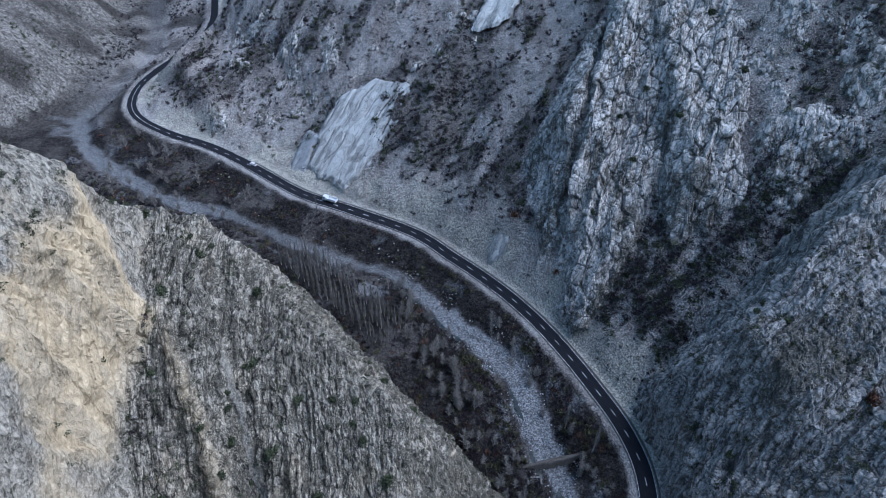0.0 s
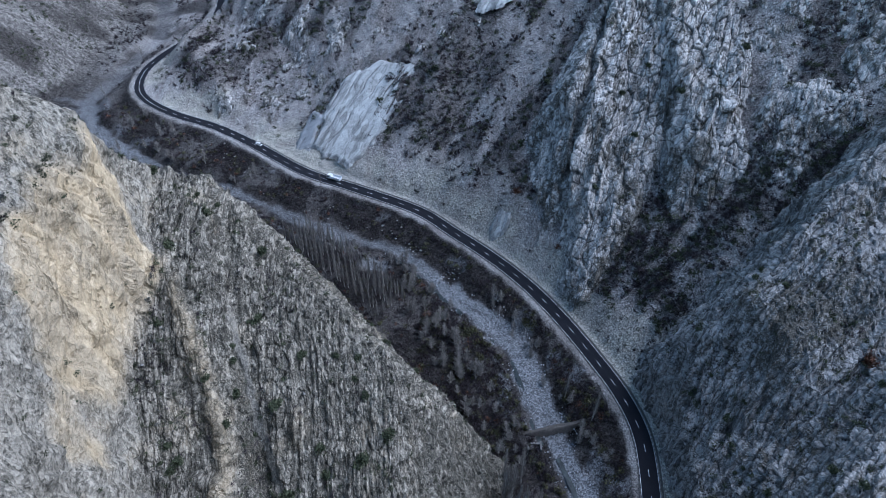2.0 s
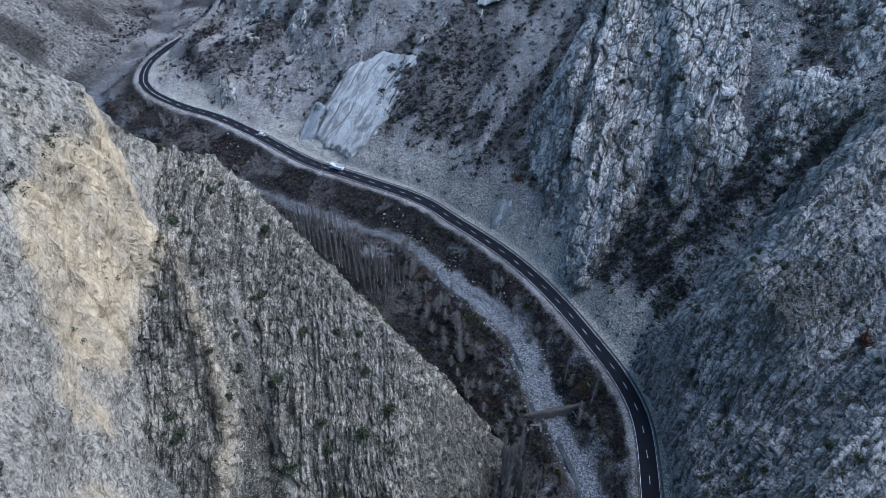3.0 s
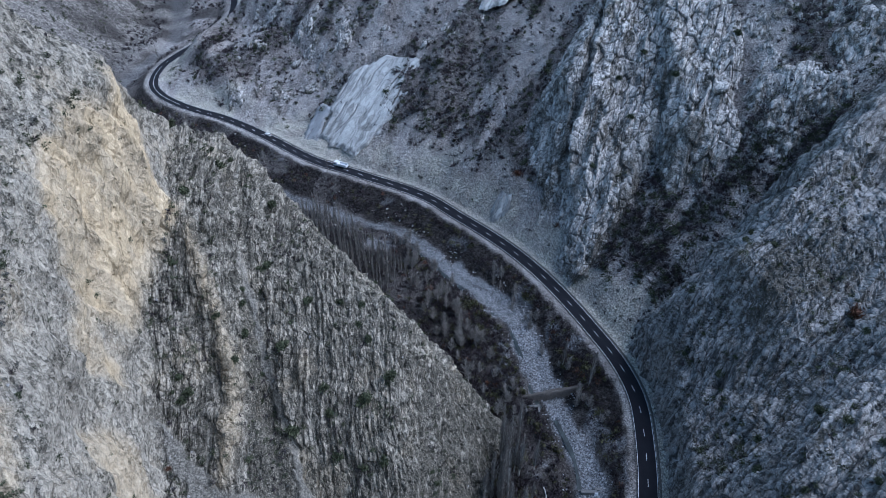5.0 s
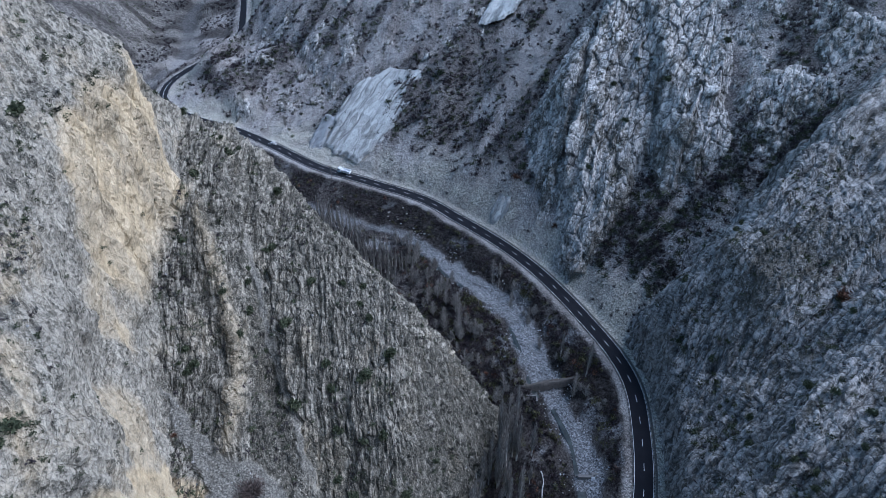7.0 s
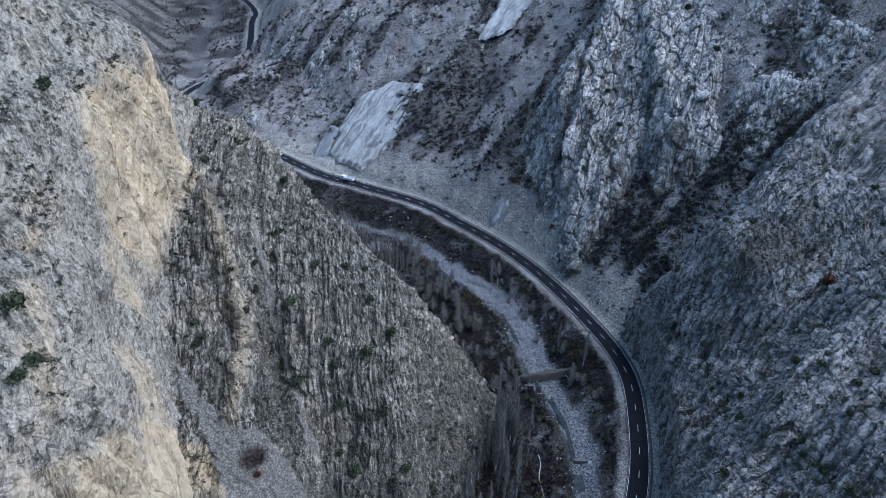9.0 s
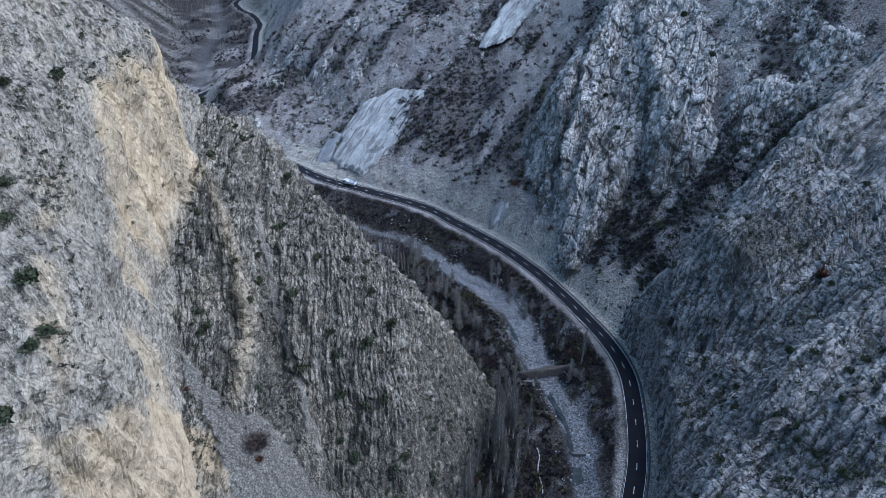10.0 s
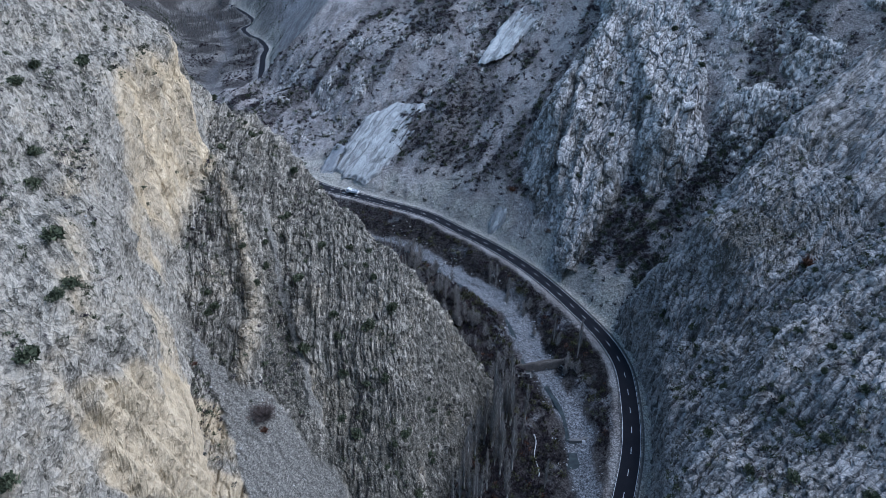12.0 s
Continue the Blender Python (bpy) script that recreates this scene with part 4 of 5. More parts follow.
def stream(name, y0, y1, side, half, lift):
    """A ribbon of water that wanders in the bed between two places on the river."""
    line = RIVER[(RIVER[:, 1] > y0) & (RIVER[:, 1] < y1)]
    t = np.gradient(line, axis=0)
    t /= np.linalg.norm(t, axis=1, keepdims=True)
    n = np.stack([t[:, 1], -t[:, 0]], 1)
    s = np.arange(len(line)) * 3.0
    mid = line + n * (side + 1.4 * value_noise(s / 19, 5.0))[:, None]
    wide = half * (1 + 0.35 * value_noise(s / 8, 9.0))
    cols = []
    for k in np.linspace(-1, 1, 5):
        cols.append(np.column_stack([mid + n * (k * wide)[:, None], river_z(line[:, 1]) + lift + 0 * s]))
    v = np.stack(cols, 1)
    ob = mesh_object(name, v.reshape(-1, 3), grid_faces(len(line), 5), WATER)
    return tagged(ob, "narrow dark stream running over gravel", "water", kind="structure")


stream("water", -70, 68, -1.5, 2.0, 0.12)
stream("water", 104, 215, -5.6, 0.8, 0.06)
stream("water", 72, 101, -3.2, 0.7, 0.02)

causeway = new("causeway")
bx, by = np.meshgrid(np.linspace(0, 1, 60), np.linspace(-1, 1, 13))
cx, cy = 13 + 41 * bx, 100.6 + 14.2 * bx + 1.2 * np.sin(5 * bx)
half = 1.7 + 0.5 * value_noise(bx * 14, 3.0)
bank_z = -5.2 + 3.0 * step(1.0, 0.4, np.abs(by)) + 1.3 * bx + 0.5 * fbm(bx * 22, by * 2.5, 4.0, 3)
bank_v = np.stack([cx - 0.33 * half * by, cy + 0.94 * half * by, bank_z], -1)
bank = mesh_object("bank", bank_v.reshape(-1, 3), grid_faces(13, 60), plain("packed_earth", (0.085, 0.078, 0.07), 0.95, 0.15, 0, 1.5, 0.45, 0.2), causeway)
bank["label"] = "packed earth bank"
cul = part("culvert", joined(box(4.6, 0.7, 3.0, (31.0, 103.4, -5.2), 0.06), box(0.6, 3.4, 3.0, (28.8, 102.2, -5.2), 0.06), box(0.6, 3.4, 3.0, (33.2, 102.6, -5.2), 0.06)), CONCRETE, causeway, "stained concrete culvert head")
for i in range(7):
    part("bar", rod((29.4 + 0.52 * i, 102.2, -5.0), (29.4 + 0.52 * i, 102.6, -2.4), 0.06, 0.06, 6), STEEL, cul)
part("apron", box(4.4, 2.0, 0.5, (30.8, 100.6, -4.9), 0.08), CONCRETE, causeway)
tagged(causeway, "earth causeway with a barred concrete culvert across the river", "causeway")
foam = joined(box(2.4, 0.7, 0.35, (30.6, 99.8, -4.75), 0.15), box(1.2, 0.6, 0.3, (29.9, 99.3, -4.72), 0.14))
tagged(part("spill_water", foam, FOAM), "white water spilling off the culvert apron", "water")


def fall(x, y, z, w, h):
    """A narrow sheet of falling water that spreads into foam."""
    bm = bmesh.new()
    rows = []
    for j in range(9):
        t = j / 8
        half = w * (0.35 + 0.15 * t + 0.9 * max(0, t - 0.72))
        rows.append([bm.verts.new((x + half * (k / 3 - 1) + 0.06 * random.uniform(-1, 1), y - 0.9 * t ** 0.5 - 1.6 * max(0, t - 0.8), z + h * (1 - t) ** 1.2 + 0.12 * random.random())) for k in range(7)])
    for a, b in zip(rows, rows[1:]):
        for k in range(6):
            bm.faces.new((a[k], a[k + 1], b[k + 1], b[k]))
    bmesh.ops.solidify(bm, geom=bm.faces[:], thickness=0.12)
    return bm


weir = new("weir")
part("sill", joined(box(5.0, 1.0, 2.4, (46.0, 72.5, -5.9), 0.15), box(7.0, 0.9, 2.2, (51.4, 73.4, -5.7), 0.2)), CONCRETE, weir, "broken stone and concrete sill")
part("cascade", fall(48.2, 71.9, -5.4, 1.6, 2.2), FOAM, weir, "white falling water", True)
tagged(weir, "small stone weir with a white cascade in the stream", "weir")

channel = new("irrigation_channel")
for i in range(13):
    x0, y0 = 31.6 + 0.5 * math.sin(i * 0.7), 72.5 - 1.25 * i
    x1, y1 = 31.6 + 0.5 * math.sin(i * 0.7 + 0.7), 72.5 - 1.25 * (i + 1)
    zz = float(ground_height(np.array([x0]), np.array([y0]))[0])
    seg = box(1.22, 0.34, 0.45, (0, 0, -0.1), 0.06)
    bmesh.ops.transform(seg, matrix=pose((x0 + x1) / 2, (y0 + y1) / 2, zz, 0, 0, math.degrees(math.atan2(y1 - y0, x1 - x0)) + random.uniform(-4, 4)), verts=seg.verts)
    part("trough_segment", seg, plain("limed_concrete", (0.36, 0.36, 0.345), 0.8, 0.2, 0, 2.0, 0.3) if i == 0 else bpy.data.materials["limed_concrete"], channel)
tagged(channel, "whitish concrete irrigation trough among the brush", "channel")

# ---- pale slabs on the hillside ----
SLAB = rock("fresh_slab", (0.44, 0.44, 0.415), (0.35, 0.35, 0.33), (0.17, 0.17, 0.16), squeeze=0.2, ribs_per_m=0.35, warm=(0.12, 0.12, 0.12), speckle=0.4, block=0.13, joints=0.9, plants=0.1, bed=0.3, wide_tone=0.3)


def inside(px, py, poly):
    """How far the points lie inside the outline (plus) or outside."""
    hit = np.zeros(px.shape, bool)
    near = np.full(px.shape, 1e9)
    for (ax, ay), (bx, by) in zip(poly, poly[1:] + poly[:1]):
        cross = ((ay > py) != (by > py)) & (px < (bx - ax) * (py - ay) / (by - ay + 1e-12) + ax)
        hit ^= cross
        t = np.clip(((px - ax) * (bx - ax) + (py - ay) * (by - ay)) / ((bx - ax) ** 2 + (by - ay) ** 2), 0, 1)
        near = np.minimum(near, np.hypot(px - ax - t * (bx - ax), py - ay - t * (by - ay)))
    return np.where(hit, near, -near)


def slab(name, outline, base, grad, at, label, material=SLAB, rise=0.5, joints=7.5):
    """A bare bedding plane: flat, stepped along its joints, with a ragged rim."""
    xs, ys = [p[0] for p in outline], [p[1] for p in outline]
    x, y = np.meshgrid(lines((min(xs) - 3, max(xs) + 3, 0.6)), lines((min(ys) - 3, max(ys) + 3, 0.6)))
    q = inside(x, y, outline) + 1.6 * fbm(x / 5, y / 5, 3.0, 3)
    z = plane(base, grad[0], grad[1], at[0], at[1], x, y)
    u = 0.86 * x - 0.5 * y + 0.8 * value_noise(x / 9, y / 9, 2.0)
    v = 0.5 * x + 0.86 * y
    z = z + rise * 0.5 * step(-0.3, 0.3, value_noise(u / joints, v / 60, 6.0)) + 0.35 * saw(v / 19 + 0.5 * value_noise(u / 7, 3.0)) + 0.06 * fbm(x / 2, y / 2, 1.0, 3)
    crack = np.exp(-((((u / joints + 0.45 * value_noise(v / 18, u / 30)) % 1.0) - 0.9) / 0.05) ** 2) * step(-0.1, 0.2, value_noise(v / 9, u / 12, 4.0))
    z = z - 0.9 * crack - 1.0 * step(0.5, -0.8, q)
    verts, faces, used = trimmed(np.stack([x, y, z], -1).reshape(-1, 3), grid_faces(*x.shape), (q > -0.6).ravel())
    ob = mesh_object(name, verts, faces, material)
    rubble = step(1.8, 0.0, q) * step(-0.1, 0.25, fbm(x / 1.6, y / 1.6, 5.0, 3))
    weights(ob, scar=np.maximum(step(0.35, 0.8, crack), 0.7 * rubble).ravel()[used])
    grain(ob, u.ravel()[used], v.ravel()[used], z.ravel()[used])
    return tagged(ob, label, "rock slab", kind="structure")


slab("rock_slab", [(-72.2, 273), (-50.4, 254), (-37.5, 264.4), (-26, 280), (-17.8, 303.3), (-38.8, 314.3), (-58.1, 308.5), (-65, 295.6)], 22.6, (0.361, 0.42), (-46, 285), "bare pale limestone slab left by a landslide above the road")
slab("rock_slab", [(-82, 274), (-74, 271), (-68, 288), (-72, 296), (-78, 290)], 10.9, (0.361, 0.42), (-75, 283), "smooth grey rock slab beside the landslide scar", rock("dull_slab", (0.27, 0.28, 0.285), (0.23, 0.24, 0.245), (0.17, 0.175, 0.18), squeeze=0.5, ribs_per_m=0.2, warm=(0.26, 0.265, 0.26), speckle=0.25, block=0.13, joints=0.4, plants=0.2, bed=0.2))
slab("rock_slab", [(15, 325), (30, 322), (46, 338), (58, 352), (48, 366), (34, 358), (24, 342)], 77.5, (0.361, 0.42), (36, 345), "pale bedded rock outcrop high on the hillside", rise=1.6, joints=4.0)
slab("rock_slab", [(21, 203.5), (26, 201), (27.5, 206), (25, 211), (21.5, 209)], 10.2, (0.9, 0.95), (24, 205.5), "small whitish rock outcrop above the road", rise=0.8, joints=3.0)


# ---- plants ----
def foliage(name, *colours):
    m = Nodes(name, 0.9, 0.1)
    n = len(colours)
    pick = m.ramp(m.island(), *[(i / max(1, n - 1), c) for i, c in enumerate(colours)])
    return m.done(m.mix(m.ramp(m.noise(0.12, 3), (0.35, 0.0), (0.65, 0.55)), pick, tuple(c * 0.55 for c in colours[0])))


GREEN = foliage("juniper_green", (0.034, 0.042, 0.025), (0.064, 0.075, 0.044), (0.10, 0.108, 0.066))
DRY = foliage("bare_twigs", (0.030, 0.025, 0.029), (0.058, 0.048, 0.054), (0.10, 0.086, 0.090))
GREY = foliage("grey_scrub", (0.06, 0.062, 0.055), (0.105, 0.105, 0.092), (0.16, 0.155, 0.14))
RUST = foliage("rusty_leaves", (0.075, 0.040, 0.026), (0.13, 0.07, 0.045), (0.10, 0.055, 0.04))
OLIVE = foliage("olive_leaves", (0.05, 0.052, 0.026), (0.09, 0.088, 0.045), (0.12, 0.115, 0.065))
BARK = plain("pale_bark", (0.40, 0.38, 0.345), 0.9, 0.15, 0, 3.0, 0.35)
TWIGS = foliage("poplar_twigs", (0.15, 0.14, 0.128), (0.24, 0.226, 0.206), (0.36, 0.34, 0.31))


def bush_shape(seed, twigs, leaves, flat=0.75, leaf=0.2, thin=1.0):
    """Triangles of a bush one metre in radius: thin twigs that fan out from the foot, and leaf clumps in an uneven dome."""
    rng = np.random.RandomState(seed)
    tris = []
    lobes = [(rng.uniform(-0.45, 0.45), rng.uniform(-0.45, 0.45), rng.uniform(0.25, 0.6), rng.uniform(0.4, 0.75)) for _ in range(5)]
    for _ in range(twigs):
        a, e, l = rng.uniform(0, 6.283), rng.uniform(0.25, 1.45), rng.uniform(0.6, 1.15)
        tip = np.array([math.cos(a) * math.cos(e), math.sin(a) * math.cos(e), math.sin(e) * flat * 1.1]) * l
        foot = tip * rng.uniform(0.0, 0.35) * [1, 1, 0.3]
        w = np.cross(tip, rng.normal(size=3))
        w = w / (np.linalg.norm(w) + 1e-9) * rng.uniform(0.035, 0.08) * thin
        tris.append([foot - w, foot + w, tip])
    for _ in range(leaves):
        lx, ly, lz, lr = lobes[rng.randint(5)]
        p = rng.normal(size=3)
        p = p / np.linalg.norm(p) * lr * rng.uniform(0.55, 1.0)
        c = np.array([lx, ly, lz * flat]) + p * [1, 1, flat]
        c[2] = max(c[2], 0.02)
        u, v = rng.normal(size=3), rng.normal(size=3)
        s = leaf * rng.uniform(0.6, 1.5)
        u, v = u / np.linalg.norm(u) * s, v / np.linalg.norm(v) * s
        tris.append([c - u * 0.6, c + v, c + u])
    return np.array(tris)


DRY_SHAPES = [bush_shape(i, 22, 18, 0.8, 0.19) for i in range(6)]
LEAF_SHAPES = [bush_shape(20 + i, 4, 42, 0.75, 0.25) for i in range(6)]


def thicket(name, places, sizes, shapes, material, label, category, squash=1.0):
    """Many plants as one mesh."""
    rng = np.random.RandomState(len(places))
    out = []
    for i, shape in enumerate(shapes):
        p, r = places[i::len(shapes)], sizes[i::len(shapes)]
        if not len(p):
            continue
        a = rng.uniform(0, 6.283, len(p))
        c, s = np.cos(a)[:, None, None], np.sin(a)[:, None, None]
        v = np.broadcast_to(shape[None], (len(p), *shape.shape))
        v = np.stack([v[..., 0] * c - v[..., 1] * s, v[..., 0] * s + v[..., 1] * c, v[..., 2] * squash * np.ones_like(c)], -1)
        out.append((v * r[:, None, None, None] + p[:, None, None, :]).reshape(-1, 3))
    v = np.concatenate(out)
    ob = mesh_object(name, v, np.arange(len(v)).reshape(-1, 3), material, smooth=False)
    return tagged(ob, label, category, kind="stuff")


def cover(verts_xy):
    """The height of the tallest rock mass over the ground at these places."""
    x, y = verts_xy[:, 0], verts_xy[:, 1]
    return np.maximum(np.maximum(west_height(x, y), crag_height(x, y)), east_height(x, y))


rng = np.random.RandomState(11)


def ground_points(n, x0, x1, y0, y1, wanted):
    """Random places on open ground, thinned by wanted(x, y, z, d, r)."""
    x, y = rng.uniform(x0, x1, n), rng.uniform(y0, y1, n)
    ways = along(ROAD, x, y), along(RIVER, x, y)
    z, d, r = ground_height(x, y, ways), ways[0][0], ways[1][0]
    p = np.stack([x, y, z - 0.05], 1)
    ok = (rng.uniform(0, 1, n) < wanted(x, y, z, d, r)) & (cover(p) < z + 0.5) & (np.abs(d) > 7.2)
    return p[ok]


# hillside shrubs in drifts that follow the slope
def drift(x, y, z, d, r):
    return np.maximum(drift_share(x, y) * step(16, 27, d + 6 * fbm(x / 9, y / 9, 2.0, 2)), 0.05) * (d > 8)


hp = ground_points(40000, -215, 250, 130, 430, drift)
hp = np.concatenate([hp, ground_points(11000, 60, 150, 118, 205, drift)])
hs = rng.uniform(0.7, 2.1, len(hp)) * (1 + 0.6 * (rng.uniform(0, 1, len(hp)) > 0.85))
kind = rng.uniform(0, 1, len(hp))
thicket("hillside_scrub", hp[kind < 0.7], hs[kind < 0.7] * 1.1, DRY_SHAPES, DRY, "bare purple-brown scrub in drifts on the scree slopes", "scrub")
thicket("hillside_shrubs", hp[(kind >= 0.7) & (kind < 0.9)], hs[(kind >= 0.7) & (kind < 0.9)], LEAF_SHAPES, GREEN, "dark green shrubs dotted over the scree slopes", "shrubs")
thicket("hillside_tufts", hp[kind >= 0.9], hs[kind >= 0.9] * 0.8, LEAF_SHAPES, GREY, "grey dry tufts on the scree slopes", "tufts")

fp = ground_points(14000, -420, -185, 250, 860, lambda x, y, z, d, r: np.where(z > 6, 0.25, 0.0) + 0.75 * step(0, 0.5, fbm(x / 18, y / 18, 5.0, 2)) * (z > 4))
thicket("far_scrub", fp, rng.uniform(0.8, 2.2, len(fp)), [t[::2] for t in LEAF_SHAPES], GREEN, "dark scrub on the far valley sides", "scrub")

# the brush of the valley floor
def floor_brush(x, y, z, d, r):
    patch = fbm(x / 12, y / 12, 4.0, 3)
    return step(1.0, 4.0, np.abs(r) - bed_half(x, y)) * (d < -7.0) * (0.45 + 0.55 * step(-0.35, 0.3, patch))


vp = np.concatenate([ground_points(36000, -215, 66, 20, 330, floor_brush), ground_points(9000, -10, 66, 30, 180, floor_brush)])
vs = rng.uniform(0.6, 1.9, len(vp))
kind = rng.uniform(0, 1, len(vp))
thicket("valley_brush", vp[kind < 0.72], vs[kind < 0.72], DRY_SHAPES, DRY, "dense bare brown brush on the valley floor", "brush", 1.2)
thicket("valley_reeds", vp[(kind >= 0.72) & (kind < 0.86)], vs[(kind >= 0.72) & (kind < 0.86)] * 0.8, DRY_SHAPES, GREY, "grey dry reeds on the valley floor", "reeds", 1.2)
thicket("valley_bushes", vp[(kind >= 0.86) & (kind < 0.975)], vs[(kind >= 0.86) & (kind < 0.975)], LEAF_SHAPES, OLIVE, "olive green bushes along the river", "bushes")
rb = ground_points(5000, -20, 64, 40, 190, lambda x, y, z, d, r: step(1.5, 3.5, np.abs(r) - bed_half(x, y)) * step(22, 12, np.abs(r)) * (d < -8.5) * step(0.0, 0.5, fbm(x / 9, y / 9, 8.0, 2)) * 0.6)
thicket("river_shrubs", rb[::2], rng.uniform(1.2, 2.6, len(rb[::2])), LEAF_SHAPES, OLIVE, "rounded olive shrubs beside the gravel bed", "shrubs", 1.3)
thicket("river_thicket", rb[1::2], rng.uniform(1.2, 2.6, len(rb[1::2])), DRY_SHAPES, DRY, "tall bare brown thicket beside the gravel bed", "thicket", 1.4)
thicket("rusty_brush", vp[kind >= 0.975], vs[kind >= 0.975], LEAF_SHAPES, RUST, "rust-brown brush along the river", "brush")
up = ground_points(5000, -300, -170, 330, 760, lambda x, y, z, d, r: (z < 6) * step(8, 11, np.abs(r)) * (d < -8) * step(-0.3, 0.2, fbm(x / 20, y / 20, 1.0, 2)))
thicket("upper_valley_brush", up, rng.uniform(0.9, 2.2, len(up)), DRY_SHAPES, DRY, "brown brush on the upper valley floor", "brush", 1.2)


# scrub on the rock masses
def rock_points(verts, norms, n, steep, wanted=None):
    keep = norms[:, 2] > steep
    v = verts[keep]
    p = v[rng.randint(0, len(v), n)] + np.array([0, 0, -0.1])
    high = p[:, 2] > ground_height(p[:, 0], p[:, 1]) + 1.0
    ok = high if wanted is None else high & (rng.uniform(0, 1, n) < wanted(*p.T))
    return p[ok]


def ledges(x, y, z):
    hollow = np.exp(-((x + 0.30 * (y - 60) + 44) / 3.5) ** 2) * step(44, 50, y) * step(92, 80, y)
    return 0.12 + 0.88 * step(0.1, 0.55, fbm((x + 0.12 * y) / 5, y / 22, z / 22, 3) + 0.8 * hollow)


wp = rock_points(VW, NW, 15000, 0.3, lambda x, y, z: ledges(x, y, z) * (y > -25) * (1 - 0.95 * chute_share(x, y)))
ws = 0.3 + 1.0 * rng.uniform(0, 1, len(wp)) ** 1.6
thicket("ledge_scrub", wp[::3], ws[::3], LEAF_SHAPES, GREEN, "small green shrubs on the ledges of the pale spur", "shrubs")
thicket("ledge_tufts", wp[1::3], ws[1::3], DRY_SHAPES, DRY, "bare brown tufts on the ledges of the pale spur", "tufts")
thicket("ledge_grass", wp[2::3], ws[2::3] * 0.8, LEAF_SHAPES, GREY, "grey dry grass on the ledges of the pale spur", "grass")
tp = rock_points(VW, NW, 14000, 0.02, lambda x, y, z: (wall_line(y) - x > -6) * (z > 62) * (y > -25) * (0.2 + 0.5 * (wall_line(y) - x > 4)) * step(-0.15, 0.35, fbm(x / 4, y / 4, z / 7, 2)))
thicket("wall_top_shrubs", tp, 0.22 + 1.0 * rng.uniform(0, 1, len(tp)) ** 2.5, LEAF_SHAPES, GREEN, "dark green shrubs on the slope above the pale wall", "shrubs")
cp = rock_points(VC, NC, 1500, 0.45, lambda x, y, z: 0.06 + 0.94 * step(0.15, 0.5, fbm(x / 9, y / 9, z / 9, 3)) * step(55, 75, x))
thicket("crag_scrub", cp[::2], rng.uniform(0.4, 1.3, len(cp[::2])), DRY_SHAPES, DRY, "bare scrub in the hollows of the grey crag", "scrub")
thicket("crag_shrubs", cp[1::2], rng.uniform(0.4, 1.2, len(cp[1::2])), LEAF_SHAPES, GREEN, "dark shrubs in the hollows of the grey crag", "shrubs")
ep = rock_points(VE, NE, 9000, 0.4, lambda x, y, z: (0.1 + 0.9 * step(0.1, 0.5, fbm(x / 8, y / 8, z / 8, 3))) * (y > 0))
thicket("east_scrub", ep[::2], rng.uniform(0.4, 1.6, len(ep[::2])), LEAF_SHAPES, GREEN, "dark green shrubs on the blue-grey spur", "shrubs")
thicket("east_tufts", ep[1::2], rng.uniform(0.4, 1.3, len(ep[1::2])), DRY_SHAPES, DRY, "bare brown tufts on the blue-grey spur", "tufts")


# bushes that stand out one by one
def bush(name, seed, material, label, twigs, leaves, flat, leaf=0.15, thin=1.0):
    t = bush_shape(seed, twigs, leaves, flat, leaf, thin)
    thing = mesh_object(name, t.reshape(-1, 3), np.arange(len(t) * 3).reshape(-1, 3), material, smooth=False)
    return tagged(thing, label, "bush")


JUNIPERS = [bush("juniper_bush", 60 + i, GREEN, "dark green juniper bush rooted on the rock face", 10, 380, 0.85, 0.2) for i in range(3)]
RUSTY = bush("russet_bush", 70, RUST, "russet bare bush on the loose scree", 120, 90, 0.9)
BARE = bush("bare_bush", 71, foliage("brown_twigs", (0.07, 0.056, 0.052), (0.12, 0.098, 0.088), (0.17, 0.138, 0.118)), "large bare purple-brown bush on the loose scree", 1100, 900, 0.8, 0.07, 0.45)
used = {}


def height_at(x, y, verts):
    """The top of the rock's broken surface at a place."""
    q = (verts[:, 0] - x) ** 2 + (verts[:, 1] - y) ** 2
    return float(verts[np.argpartition(q, 4)[:4], 2].max())


def plant(proto, x, y, z, size, group):
    m = pose(x, y, z - 0.1 * size, 0, 0, random.uniform(0, 360))
    if proto.name not in used:
        used[proto.name] = True
        ob = proto
        ob.matrix_basis = m @ Matrix.Diagonal((size, size, size, 1))
    else:
        ob = copy_thing(proto, m)
        ob.scale = (size * random.uniform(0.9, 1.15), size * random.uniform(0.9, 1.15), size)
    return tagged(ob, group=group)


for i, (x, y) in enumerate([(-85.0, 70.7), (-89.8, 60.6), (-89.0, 52.4), (-80.0, 38.7), (-77.4, 33.2), (-69.7, 22.4), (-65.2, 12.1), (-63.7, 15.6), (-64.2, 0.4), (-69.8, 89.2),
                            (-77.0, 122.9), (-69.6, 106.5), (-64.8, 120.5), (-51.6, 118.4), (-62.9, 64.5), (-21.3, 71.3), (-37.7, 62.8), (-37.8, 93.3), (-29.3, 67.9), (-26.6, 59.2),
                            (-42.9, 80.9), (-1.8, 51.8), (-15.2, 58.6), (-22.0, 46.4), (-4.4, 39.7), (-15.0, 77.4), (-49.6, 100.3), (-52.9, 82.0), (-61.3, -14.3), (-31.6, 73.2), (-8.1, 49.1)]):
    big = 2.5 if i in (0, 5, 8, 15, 16, 23, 24, 28) else 1.8
    plant(JUNIPERS[i % 3], x, y, height_at(x, y, VW), big * random.uniform(0.85, 1.15), "juniper bushes on the pale spur")
